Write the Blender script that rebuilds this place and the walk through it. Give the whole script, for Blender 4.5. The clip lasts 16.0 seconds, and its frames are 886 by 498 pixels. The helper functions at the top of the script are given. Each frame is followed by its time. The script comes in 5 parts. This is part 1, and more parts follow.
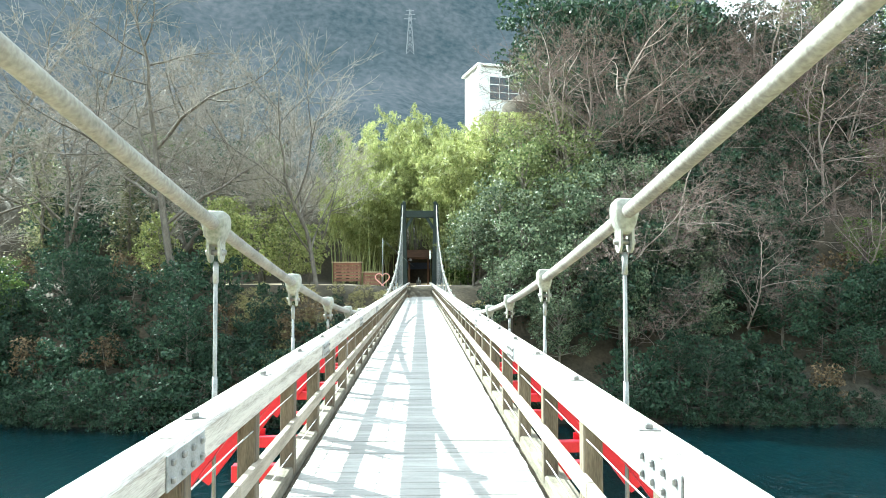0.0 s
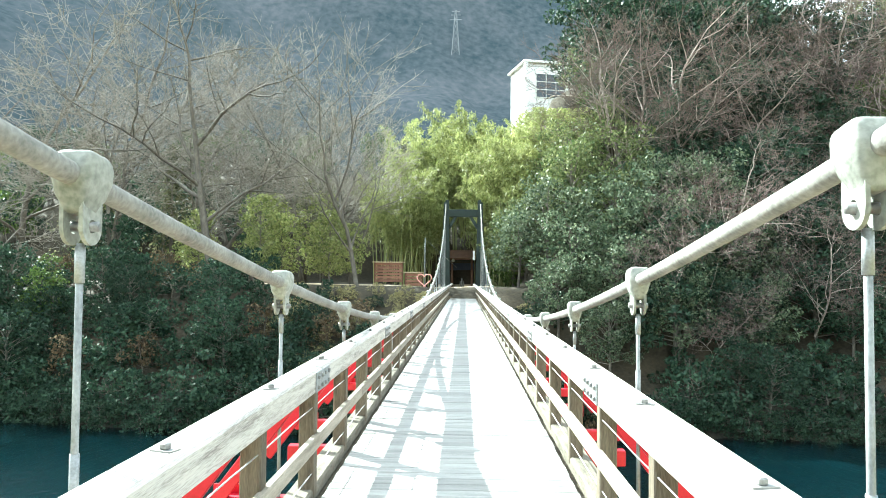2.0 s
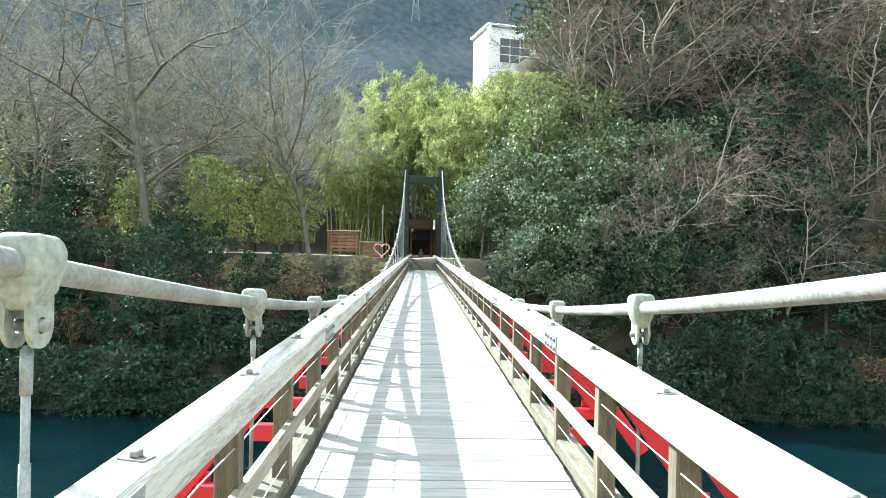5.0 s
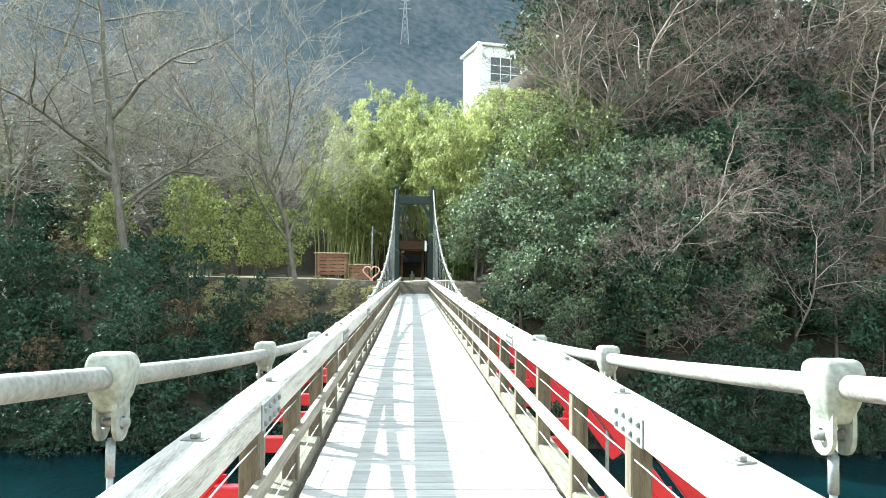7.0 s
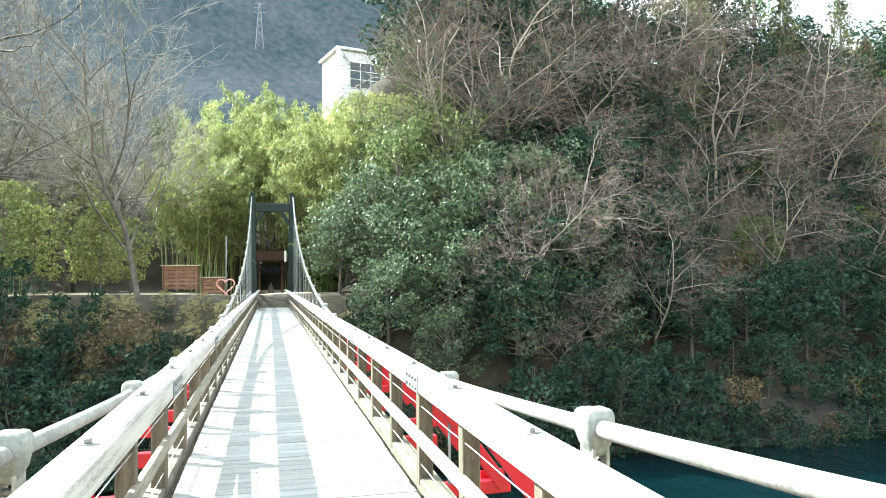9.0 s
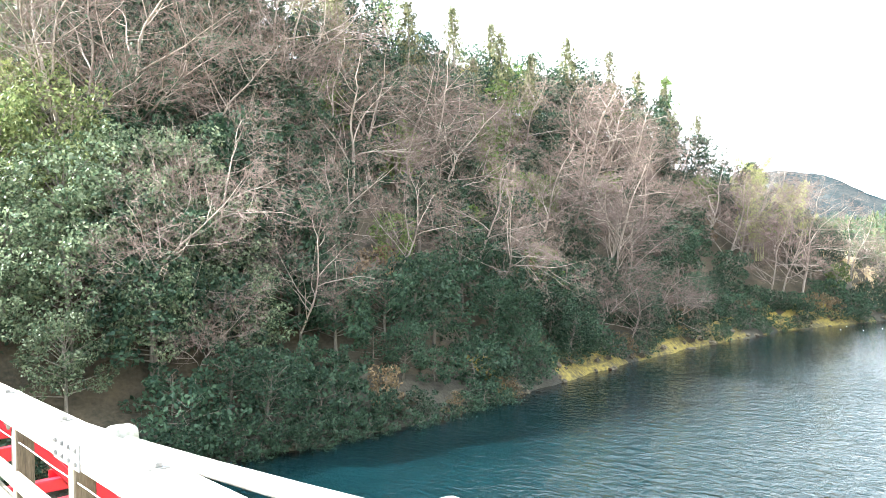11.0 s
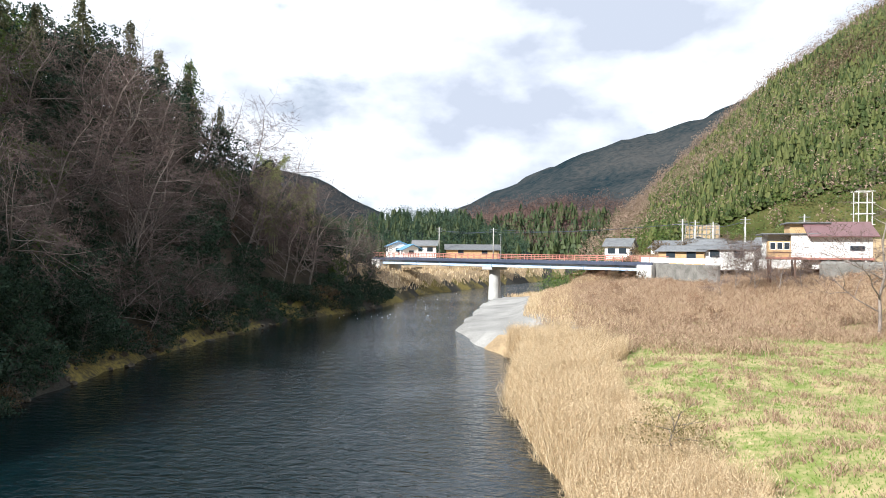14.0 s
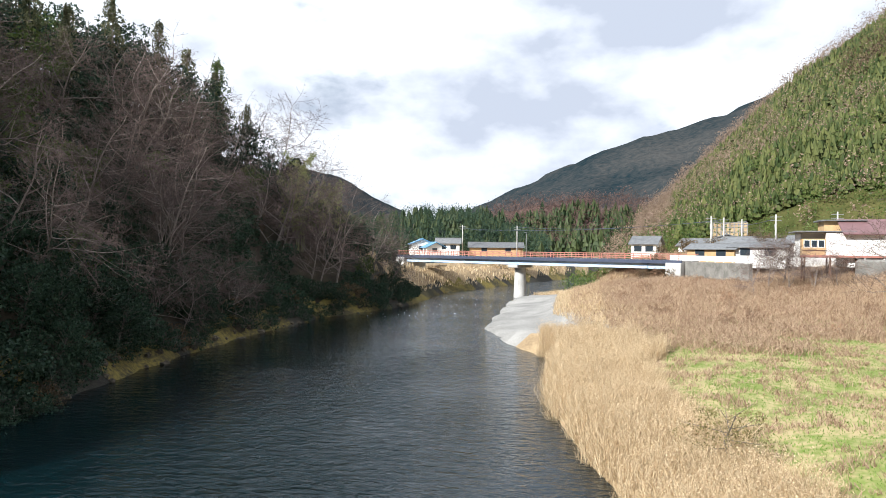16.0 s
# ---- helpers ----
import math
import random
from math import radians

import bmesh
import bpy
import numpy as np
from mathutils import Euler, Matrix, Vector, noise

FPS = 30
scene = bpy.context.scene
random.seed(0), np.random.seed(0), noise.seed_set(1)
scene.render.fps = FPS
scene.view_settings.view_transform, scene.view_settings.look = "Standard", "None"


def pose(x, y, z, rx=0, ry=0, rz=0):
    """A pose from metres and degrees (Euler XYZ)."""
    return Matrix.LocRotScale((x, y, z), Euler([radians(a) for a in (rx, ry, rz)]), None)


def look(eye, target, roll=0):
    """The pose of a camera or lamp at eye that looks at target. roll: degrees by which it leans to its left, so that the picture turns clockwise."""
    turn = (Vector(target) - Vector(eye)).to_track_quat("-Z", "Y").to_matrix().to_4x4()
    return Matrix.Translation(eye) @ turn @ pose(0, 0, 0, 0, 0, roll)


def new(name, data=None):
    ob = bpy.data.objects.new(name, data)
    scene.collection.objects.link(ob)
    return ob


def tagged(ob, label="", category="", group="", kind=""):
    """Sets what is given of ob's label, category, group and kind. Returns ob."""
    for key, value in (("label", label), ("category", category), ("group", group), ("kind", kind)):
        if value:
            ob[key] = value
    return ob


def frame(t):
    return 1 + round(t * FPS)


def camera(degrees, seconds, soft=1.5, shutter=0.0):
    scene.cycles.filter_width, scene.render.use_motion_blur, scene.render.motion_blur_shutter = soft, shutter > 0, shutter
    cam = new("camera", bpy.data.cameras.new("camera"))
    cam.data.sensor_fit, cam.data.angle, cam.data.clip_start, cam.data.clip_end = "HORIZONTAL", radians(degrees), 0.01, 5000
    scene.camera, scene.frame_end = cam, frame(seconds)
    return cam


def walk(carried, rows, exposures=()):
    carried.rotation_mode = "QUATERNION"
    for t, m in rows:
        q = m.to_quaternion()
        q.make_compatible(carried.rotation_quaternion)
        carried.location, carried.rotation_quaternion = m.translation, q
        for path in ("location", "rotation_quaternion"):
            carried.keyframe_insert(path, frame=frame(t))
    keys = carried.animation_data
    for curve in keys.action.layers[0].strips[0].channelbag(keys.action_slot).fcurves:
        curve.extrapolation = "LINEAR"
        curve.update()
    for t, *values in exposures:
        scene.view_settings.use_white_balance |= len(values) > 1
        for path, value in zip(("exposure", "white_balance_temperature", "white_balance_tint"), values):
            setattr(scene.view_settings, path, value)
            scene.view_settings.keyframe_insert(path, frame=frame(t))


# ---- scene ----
cam = camera(63.3, 16.0, soft=0.9)

PATH = [
    (0, (0.03, 4.35, 1.64), (0.094, 6.348, 1.713), -0.1),
    (0.5, (0.033, 4.86, 1.642), (0.007, 6.859, 1.716), -0.3),
    (1, (0.115, 5.413, 1.643), (0.066, 7.411, 1.707), -0.3),
    (1.5, (0.069, 5.903, 1.619), (0.016, 7.902, 1.684), 0.0),
    (2, (0.07, 6.36, 1.626), (0.012, 8.357, 1.702), 0.5),
    (2.5, (0.017, 6.858, 1.635), (-0.021, 8.857, 1.7), 1.2),
    (3, (-0.049, 7.334, 1.654), (-0.082, 9.333, 1.696), 1.2),
    (3.5, (-0.021, 7.847, 1.651), (-0.012, 9.847, 1.667), 1.1),
    (4, (-0.066, 8.365, 1.642), (-0.032, 10.364, 1.628), 1.2),
    (6.5, (-0.164, 10.85, 1.648), (-0.077, 12.848, 1.684), 0.8),
    (7, (-0.159, 11.381, 1.655), (-0.072, 13.379, 1.711), 0.7),
    (7.5, (-0.195, 11.883, 1.666), (-0.123, 13.88, 1.740), 0.6),
    (8, (-0.172, 12.395, 1.676), (-0.046, 14.39, 1.755), 0.4),
    (10.5, (-0.205, 14.476, 1.779), (0.95, 16.108, 1.839), -1.8),
    (11, (-0.127, 14.784, 1.789), (1.216, 16.266, 1.834), -1.8),
    (11.5, (-0.021, 15.045, 1.791), (1.508, 16.334, 1.808), -1.6),
    (12, (0.083, 15.323, 1.795), (1.773, 16.393, 1.808), -1.4),
    (12.5, (0.145, 15.7, 1.807), (1.958, 16.543, 1.811), -0.8),
    (13, (0.112, 16.107, 1.823), (2.011, 16.735, 1.831), -0.8),
    (13.5, (0.017, 16.5, 1.844), (1.964, 16.955, 1.852), -0.2),
    (14, (-0.047, 16.863, 1.853), (1.924, 17.203, 1.856), 0.5),
    (14.5, (-0.052, 17.173, 1.856), (1.923, 17.491, 1.855), 0.4),
    (15, (0.007, 17.442, 1.867), (1.984, 17.745, 1.86), 0.9),
    (15.5, (0.081, 17.742, 1.874), (2.051, 18.084, 1.875), 0.7),
    (16, (0.127, 18.045, 1.877), (2.088, 18.437, 1.873), 0.5),
]
EXPOSURES = [(0, 2.5, 5750, -9), (3.4, 2.5, 5750, -9), (4.1, 2.2, 5750, -9), (6.3, 2.2, 5750, -9), (7.0, 2.45, 5750, -9), (8.2, 2.45, 5750, -9), (10.3, 3.05, 6000, 0), (11, 3.4, 6050, 2), (11.5, 3.35, 6100, 3), (12, 2.7, 6100, 4), (12.5, 2.05, 6100, 5), (13, 1.25, 6050, 7), (13.5, 0.82, 6000, 9), (16, 0.72, 6000, 9)]
walk(cam, [(t, look(eye, target, roll)) for t, eye, target, roll in PATH], EXPOSURES)


DECK = 0.10      # walking surface
WATER = -7.2
END = 66.0       # bridge end at the wooded bank
START = -18.0    # bridge end at the meadow bank
MID = 24.0       # lowest place of the main cables

# ---- sky, sun ----
world = bpy.data.worlds.new("sky")
world.use_nodes = True
scene.world = world
wn, wl = world.node_tree.nodes, world.node_tree.links
back = wn["Background"]
sky = wn.new("ShaderNodeTexSky")
sky.sky_type = "NISHITA"
sky.sun_disc = False
sky.sun_elevation = radians(34.7)
sky.sun_rotation = radians(-49)
sky.dust_density = 1.5
co = wn.new("ShaderNodeTexCoord")
mp = wn.new("ShaderNodeMapping")
mp.inputs["Scale"].default_value = (1.0, 1.0, 1.9)
mp.inputs["Location"].default_value = (0.37, 0.18, 0.6)
n1 = wn.new("ShaderNodeTexNoise")
n1.inputs["Scale"].default_value, n1.inputs["Detail"].default_value, n1.inputs["Roughness"].default_value = 2.6, 9, 0.55
n2 = wn.new("ShaderNodeTexNoise")
n2.inputs["Scale"].default_value, n2.inputs["Detail"].default_value, n2.inputs["Roughness"].default_value = 3.9, 8, 0.5
r1 = wn.new("ShaderNodeValToRGB")
r1.color_ramp.elements[0].position, r1.color_ramp.elements[1].position = 0.33, 0.46
r2 = wn.new("ShaderNodeValToRGB")
r2.color_ramp.elements[0].position, r2.color_ramp.elements[1].position = 0.40, 0.56
r2.color_ramp.elements[0].color, r2.color_ramp.elements[1].color = (8.2, 8.6, 9.6, 1), (15.5, 15.5, 15.7, 1)
mx = wn.new("ShaderNodeMix")
mx.data_type = "RGBA"
wl.new(co.outputs["Generated"], mp.inputs["Vector"])
wl.new(mp.outputs["Vector"], n1.inputs["Vector"])
wl.new(mp.outputs["Vector"], n2.inputs["Vector"])
wl.new(n1.outputs["Fac"], r1.inputs["Fac"])
wl.new(n2.outputs["Fac"], r2.inputs["Fac"])
wl.new(r1.outputs["Color"], mx.inputs["Factor"])
wl.new(sky.outputs["Color"], mx.inputs["A"])
wl.new(r2.outputs["Color"], mx.inputs["B"])
wl.new(mx.outputs["Result"], back.inputs["Color"])
back.inputs["Strength"].default_value = 0.052

sun = new("sun", bpy.data.lights.new("sun", "SUN"))
sun.data.energy, sun.data.angle, sun.data.color = 5.0, radians(0.6), (1.0, 0.95, 0.86)
sun.matrix_world = look((-98, 85 + 20, 90), (0, 20, 0))

# ---- materials ----


def mat(name, a, b, scale=4.0, rough=0.8, bump=0.3, metal=0.0, fine=40.0, stretch=(1, 1, 1), vary=0.15, dist=0.02, spec=0.4, pos=(0.35, 0.65)):
    """Two colours mixed by coarse and fine noise, a relief, and a small change from object to object."""
    m = bpy.data.materials.new(name)
    m.use_nodes = True
    n, k = m.node_tree.nodes, m.node_tree.links
    p = n["Principled BSDF"]
    c = n.new("ShaderNodeTexCoord")
    g = n.new("ShaderNodeMapping")
    g.inputs["Scale"].default_value = stretch
    info = n.new("ShaderNodeObjectInfo")
    add = n.new("ShaderNodeVectorMath")
    add.operation = "MULTIPLY_ADD"
    add.inputs[1].default_value = (37, 53, 71)
    k.new(info.outputs["Random"], add.inputs[0])
    k.new(c.outputs["Object"], add.inputs[2])
    k.new(add.outputs[0], g.inputs["Vector"])
    big, small = n.new("ShaderNodeTexNoise"), n.new("ShaderNodeTexNoise")
    big.inputs["Scale"].default_value, big.inputs["Detail"].default_value = scale, 5
    small.inputs["Scale"].default_value, small.inputs["Detail"].default_value = fine, 4
    k.new(g.outputs["Vector"], big.inputs["Vector"])
    k.new(g.outputs["Vector"], small.inputs["Vector"])
    avg = n.new("ShaderNodeMath")
    avg.operation = "MULTIPLY_ADD"
    avg.inputs[1].default_value = 0.45
    half = n.new("ShaderNodeMath")
    half.operation = "MULTIPLY"
    half.inputs[1].default_value = 0.55
    k.new(big.outputs["Fac"], half.inputs[0])
    k.new(small.outputs["Fac"], avg.inputs[0])
    k.new(half.outputs[0], avg.inputs[2])
    ramp = n.new("ShaderNodeValToRGB")
    ramp.color_ramp.elements[0].position, ramp.color_ramp.elements[1].position = pos
    ramp.color_ramp.elements[0].color, ramp.color_ramp.elements[1].color = (*a, 1), (*b, 1)
    k.new(avg.outputs[0], ramp.inputs["Fac"])
    hsv = n.new("ShaderNodeHueSaturation")
    val = n.new("ShaderNodeMapRange")
    val.inputs["To Min"].default_value, val.inputs["To Max"].default_value = 1 - vary, 1 + vary
    k.new(info.outputs["Random"], val.inputs["Value"])
    k.new(val.outputs[0], hsv.inputs["Value"])
    k.new(ramp.outputs["Color"], hsv.inputs["Color"])
    k.new(hsv.outputs["Color"], p.inputs["Base Color"])
    p.inputs["Roughness"].default_value, p.inputs["Metallic"].default_value = rough, metal
    p.inputs["Specular IOR Level"].default_value = spec
    if bump:
        bp = n.new("ShaderNodeBump")
        bp.inputs["Strength"].default_value, bp.inputs["Distance"].default_value = bump, dist
        k.new(avg.outputs[0], bp.inputs["Height"])
        k.new(bp.outputs["Normal"], p.inputs["Normal"])
    return m


def leaf_mat(name, a, b, through_light=0.35, rough=0.45, vary=0.25):
    """Foliage: every leaf its own tone between two colours, with light passing through."""
    m = bpy.data.materials.new(name)
    m.use_nodes = True
    n, k = m.node_tree.nodes, m.node_tree.links
    p, out = n["Principled BSDF"], n["Material Output"]
    geo, info = n.new("ShaderNodeNewGeometry"), n.new("ShaderNodeObjectInfo")
    ramp = n.new("ShaderNodeValToRGB")
    ramp.color_ramp.elements[0].color, ramp.color_ramp.elements[1].color = (*a, 1), (*b, 1)
    k.new(geo.outputs["Random Per Island"], ramp.inputs["Fac"])
    hsv = n.new("ShaderNodeHueSaturation")
    val = n.new("ShaderNodeMapRange")
    val.inputs["To Min"].default_value, val.inputs["To Max"].default_value = 1 - vary, 1 + vary
    k.new(info.outputs["Random"], val.inputs["Value"])
    k.new(val.outputs[0], hsv.inputs["Value"])
    k.new(ramp.outputs["Color"], hsv.inputs["Color"])
    k.new(hsv.outputs["Color"], p.inputs["Base Color"])
    p.inputs["Roughness"].default_value, p.inputs["Specular IOR Level"].default_value = rough, 0.22
    tr, mix = n.new("ShaderNodeBsdfTranslucent"), n.new("ShaderNodeMixShader")
    k.new(hsv.outputs["Color"], tr.inputs["Color"])
    mix.inputs[0].default_value = through_light
    k.new(p.outputs[0], mix.inputs[1])
    k.new(tr.outputs[0], mix.inputs[2])
    k.new(mix.outputs[0], out.inputs["Surface"])
    return m


PLANK = mat("weathered_plank", (0.22, 0.215, 0.21), (0.36, 0.345, 0.33), 2.0, 0.85, 0.35, fine=30, stretch=(1, 9, 9), vary=0.16, dist=0.006)
RAIL = mat("bleached_rail_timber", (0.17, 0.15, 0.135), (0.45, 0.42, 0.39), 2.2, 0.8, 0.45, fine=26, stretch=(10, 0.7, 10), vary=0.08, dist=0.006, pos=(0.34, 0.55))
POST = mat("brown_post_timber", (0.055, 0.042, 0.030), (0.17, 0.14, 0.10), 2.5, 0.85, 0.4, fine=28, stretch=(9, 9, 0.8), vary=0.15, dist=0.006)
KERB = mat("mossy_kerb_timber", (0.060, 0.052, 0.038), (0.19, 0.17, 0.135), 3.0, 0.9, 0.5, fine=22, stretch=(5, 1, 5), vary=0.12, dist=0.01)
MIDRAIL = mat("worn_mid_rail_timber", (0.13, 0.11, 0.085), (0.34, 0.30, 0.25), 2.5, 0.85, 0.4, fine=26, stretch=(9, 0.8, 9), vary=0.15, dist=0.006)
RED = mat("red_painted_steel", (0.33, 0.003, 0.016), (0.46, 0.007, 0.028), 3.0, 0.45, 0.1, fine=60, vary=0.06, dist=0.003)
CABLE = mat("cable_wrapping", (0.12, 0.116, 0.108), (0.29, 0.28, 0.265), 3.0, 0.8, 0.6, fine=45, vary=0.06, dist=0.01)
CLAMP = mat("painted_clamp", (0.13, 0.135, 0.118), (0.31, 0.31, 0.285), 5.0, 0.75, 0.5, fine=40, vary=0.10, dist=0.008)
GALV = mat("galvanised_steel", (0.15, 0.155, 0.16), (0.30, 0.31, 0.32), 12, 0.5, 0.1, metal=0.3, fine=120, vary=0.06, dist=0.002)
WIRE = mat("steel_wire", (0.45, 0.46, 0.47), (0.65, 0.66, 0.67), 20, 0.4, 0.0, metal=0.6)
DARKBOLT = mat("weathered_bolt", (0.16, 0.16, 0.16), (0.32, 0.31, 0.30), 30, 0.55, 0.1, metal=0.6, fine=90)
TOWER = mat("dark_green_steel", (0.007, 0.014, 0.012), (0.018, 0.031, 0.027), 2.0, 0.6, 0.15, fine=30, vary=0.03)
# darker concrete: the retaining wall's shade is put into the colour
DARKWALL = mat("shade_dark_concrete", (0.11, 0.105, 0.095), (0.25, 0.24, 0.22), 0.8, 0.95, 0.5, fine=8, dist=0.05)
CONCRETE = mat("concrete", (0.38, 0.37, 0.35), (0.56, 0.55, 0.53), 1.2, 0.9, 0.3, fine=20, vary=0.05)
WHITEWALL = mat("white_plaster", (0.70, 0.69, 0.66), (0.82, 0.81, 0.79), 0.8, 0.85, 0.1, fine=12, vary=0.05)
TANWALL = mat("tan_wall", (0.42, 0.27, 0.13), (0.55, 0.38, 0.20), 1.0, 0.85, 0.1, fine=14)
ROOFRED = mat("maroon_metal_roof", (0.13, 0.07, 0.075), (0.20, 0.11, 0.11), 1.5, 0.5, 0.2, fine=20, stretch=(6, 1, 1))
ROOFGREY = mat("grey_roof_tiles", (0.10, 0.105, 0.11), (0.20, 0.205, 0.21), 2.0, 0.6, 0.4, fine=18)
ROOFBLUE = mat("blue_metal_roof", (0.10, 0.25, 0.42), (0.16, 0.34, 0.52), 2.0, 0.5, 0.2, fine=18)
BROWNWOOD = mat("dark_brown_wood", (0.09, 0.045, 0.028), (0.17, 0.09, 0.055), 2.0, 0.75, 0.3, fine=24)
GIRDER = mat("pale_blue_girder_paint", (0.34, 0.47, 0.66), (0.46, 0.58, 0.75), 0.6, 0.5, 0.1, fine=10)
GIRDERDARK = mat("navy_deck_edge_paint", (0.03, 0.04, 0.07), (0.06, 0.07, 0.11), 1.0, 0.6, 0.1, fine=10)
RUST = mat("red_brown_rail_paint", (0.33, 0.13, 0.10), (0.45, 0.20, 0.155), 2.0, 0.6, 0.1, fine=20)
OLDBOARD = mat("weathered_reddish_board", (0.17, 0.08, 0.055), (0.30, 0.16, 0.11), 3.0, 0.8, 0.2, fine=24)
PINK = mat("pink_painted_tube", (0.62, 0.30, 0.27), (0.75, 0.40, 0.36), 5.0, 0.5, 0.05, fine=40)
EARTH = mat("forest_earth", (0.018, 0.016, 0.010), (0.062, 0.048, 0.030), 0.6, 0.95, 0.8, fine=5, dist=0.15)
ROCK = mat("bank_rock", (0.014, 0.013, 0.010), (0.050, 0.044, 0.032), 0.7, 0.9, 1.0, fine=5, dist=0.25)
MEADOW = mat("meadow_grass", (0.16, 0.20, 0.045), (0.36, 0.29, 0.15), 0.30, 0.95, 0.6, fine=2.5, dist=0.1, pos=(0.42, 0.56))
DRYSOIL = mat("dry_grass_ground", (0.20, 0.14, 0.08), (0.38, 0.28, 0.16), 0.5, 0.95, 0.6, fine=4, dist=0.1)
GRAVEL = mat("river_gravel", (0.16, 0.155, 0.145), (0.34, 0.33, 0.31), 0.25, 0.95, 0.9, fine=6, dist=0.12)
MOSS = mat("yellow_moss_and_earth", (0.04, 0.034, 0.018), (0.20, 0.155, 0.035), 0.22, 0.95, 0.9, fine=3.5, dist=0.12, pos=(0.40, 0.60))
PATHSOIL = mat("pale_path_soil", (0.42, 0.33, 0.23), (0.60, 0.49, 0.36), 0.8, 0.95, 0.3, fine=9, dist=0.05)
# distance haze put into the forest colour as a dark blue cast
FARFOREST = mat("haze_blue_distant_forest", (0.010, 0.021, 0.027), (0.054, 0.054, 0.053), 0.010, 1.0, 1.0, fine=0.16, dist=7.0, spec=0.0)
# paler and bluer than real forest: aerial haze painted into the base colour
BACKFOREST = mat("haze_blue_mountain_forest", (0.034, 0.050, 0.058), (0.098, 0.102, 0.112), 0.012, 1.0, 0.18, fine=0.16, dist=4.0, spec=0.0)
FARRED = mat("distant_bare_forest", (0.050, 0.045, 0.040), (0.150, 0.095, 0.080), 0.012, 1.0, 1.0, fine=0.10, dist=8.0, spec=0.0)
HILLGREEN = mat("hillside_undergrowth", (0.05, 0.06, 0.02), (0.14, 0.13, 0.05), 0.03, 1.0, 0.8, fine=0.3, dist=2.0, spec=0.0)
BARK = mat("grey_brown_bark", (0.07, 0.06, 0.05), (0.19, 0.165, 0.14), 3.0, 0.9, 0.5, fine=18, stretch=(2, 2, 0.6), vary=0.2)
PALEBARK = mat("pale_limb_bark", (0.13, 0.105, 0.09), (0.36, 0.305, 0.27), 3.0, 0.9, 0.4, fine=18, stretch=(2, 2, 0.6), vary=0.2)
TWIG = mat("pale_twig_bark", (0.070, 0.049, 0.042), (0.20, 0.147, 0.13), 2.0, 0.85, 0.2, fine=12, vary=0.25)
GREYTWIG = mat("grey_twig_bark", (0.12, 0.105, 0.088), (0.32, 0.285, 0.245), 2.0, 0.85, 0.2, fine=12, vary=0.2)
CULM = mat("bamboo_culm", (0.20, 0.24, 0.08), (0.42, 0.42, 0.20), 0.8, 0.5, 0.05, fine=6, vary=0.15)
LEAF_DARK = leaf_mat("glossy_evergreen_leaf", (0.011, 0.029, 0.018), (0.054, 0.09, 0.053), 0.25, 0.6)
LEAF_TEAL = leaf_mat("pale_glossy_evergreen_leaf", (0.028, 0.056, 0.030), (0.19, 0.22, 0.135), 0.3, 0.45)
LEAF_OLIVE = leaf_mat("olive_evergreen_leaf", (0.050, 0.080, 0.028), (0.23, 0.25, 0.11), 0.4, 0.5)
LEAF_MID = leaf_mat("green_leaf", (0.040, 0.075, 0.018), (0.13, 0.18, 0.045), 0.32, 0.4)
LEAF_BAMBOO = leaf_mat("bamboo_leaf", (0.125, 0.16, 0.045), (0.40, 0.41, 0.17), 0.45, 0.45, 0.22)
LEAF_YELLOW = leaf_mat("yellow_leaf", (0.24, 0.20, 0.03), (0.45, 0.38, 0.08), 0.4, 0.5)
LEAF_CONIFER = leaf_mat("conifer_needles", (0.020, 0.040, 0.014), (0.075, 0.095, 0.035), 0.15, 0.6)
LEAF_CEDAR = leaf_mat("cedar_needles", (0.055, 0.070, 0.032), (0.21, 0.20, 0.11), 0.45, 0.6)
LEAF_HILL = leaf_mat("hillside_conifer", (0.036, 0.058, 0.016), (0.135, 0.145, 0.046), 0.15, 0.7, 0.0)
LEAF_BROWN = leaf_mat("withered_leaf", (0.075, 0.055, 0.032), (0.19, 0.135, 0.08), 0.3, 0.7)
LEAF_RUSSET = leaf_mat("far_russet_twigs", (0.065, 0.045, 0.040), (0.165, 0.10, 0.085), 0.2, 0.8, 0.0)
LEAF_PINK = leaf_mat("far_bare_twigs", (0.16, 0.11, 0.08), (0.34, 0.25, 0.19), 0.2, 0.8, 0.0)
REED = leaf_mat("dry_reed", (0.38, 0.27, 0.15), (0.76, 0.62, 0.42), 0.3, 0.7, 0.0)
BRUSH = leaf_mat("dry_brush", (0.22, 0.135, 0.09), (0.54, 0.41, 0.28), 0.25, 0.8, 0.0)
GRASS = leaf_mat("short_grass", (0.10, 0.20, 0.025), (0.25, 0.34, 0.08), 0.3, 0.6, 0.0)

wm = bpy.data.materials.new("river_water")
wm.use_nodes = True
n, k = wm.node_tree.nodes, wm.node_tree.links
p = n["Principled BSDF"]
p.inputs["Base Color"].default_value = (0.0018, 0.0095, 0.0125, 1)
p.inputs["Roughness"].default_value, p.inputs["IOR"].default_value = 0.06, 1.33
c, g = n.new("ShaderNodeTexCoord"), n.new("ShaderNodeMapping")
g.inputs["Rotation"].default_value = (0, 0, radians(-20))
g.inputs["Scale"].default_value = (1.35, 0.6, 1)
k.new(c.outputs["Object"], g.inputs["Vector"])
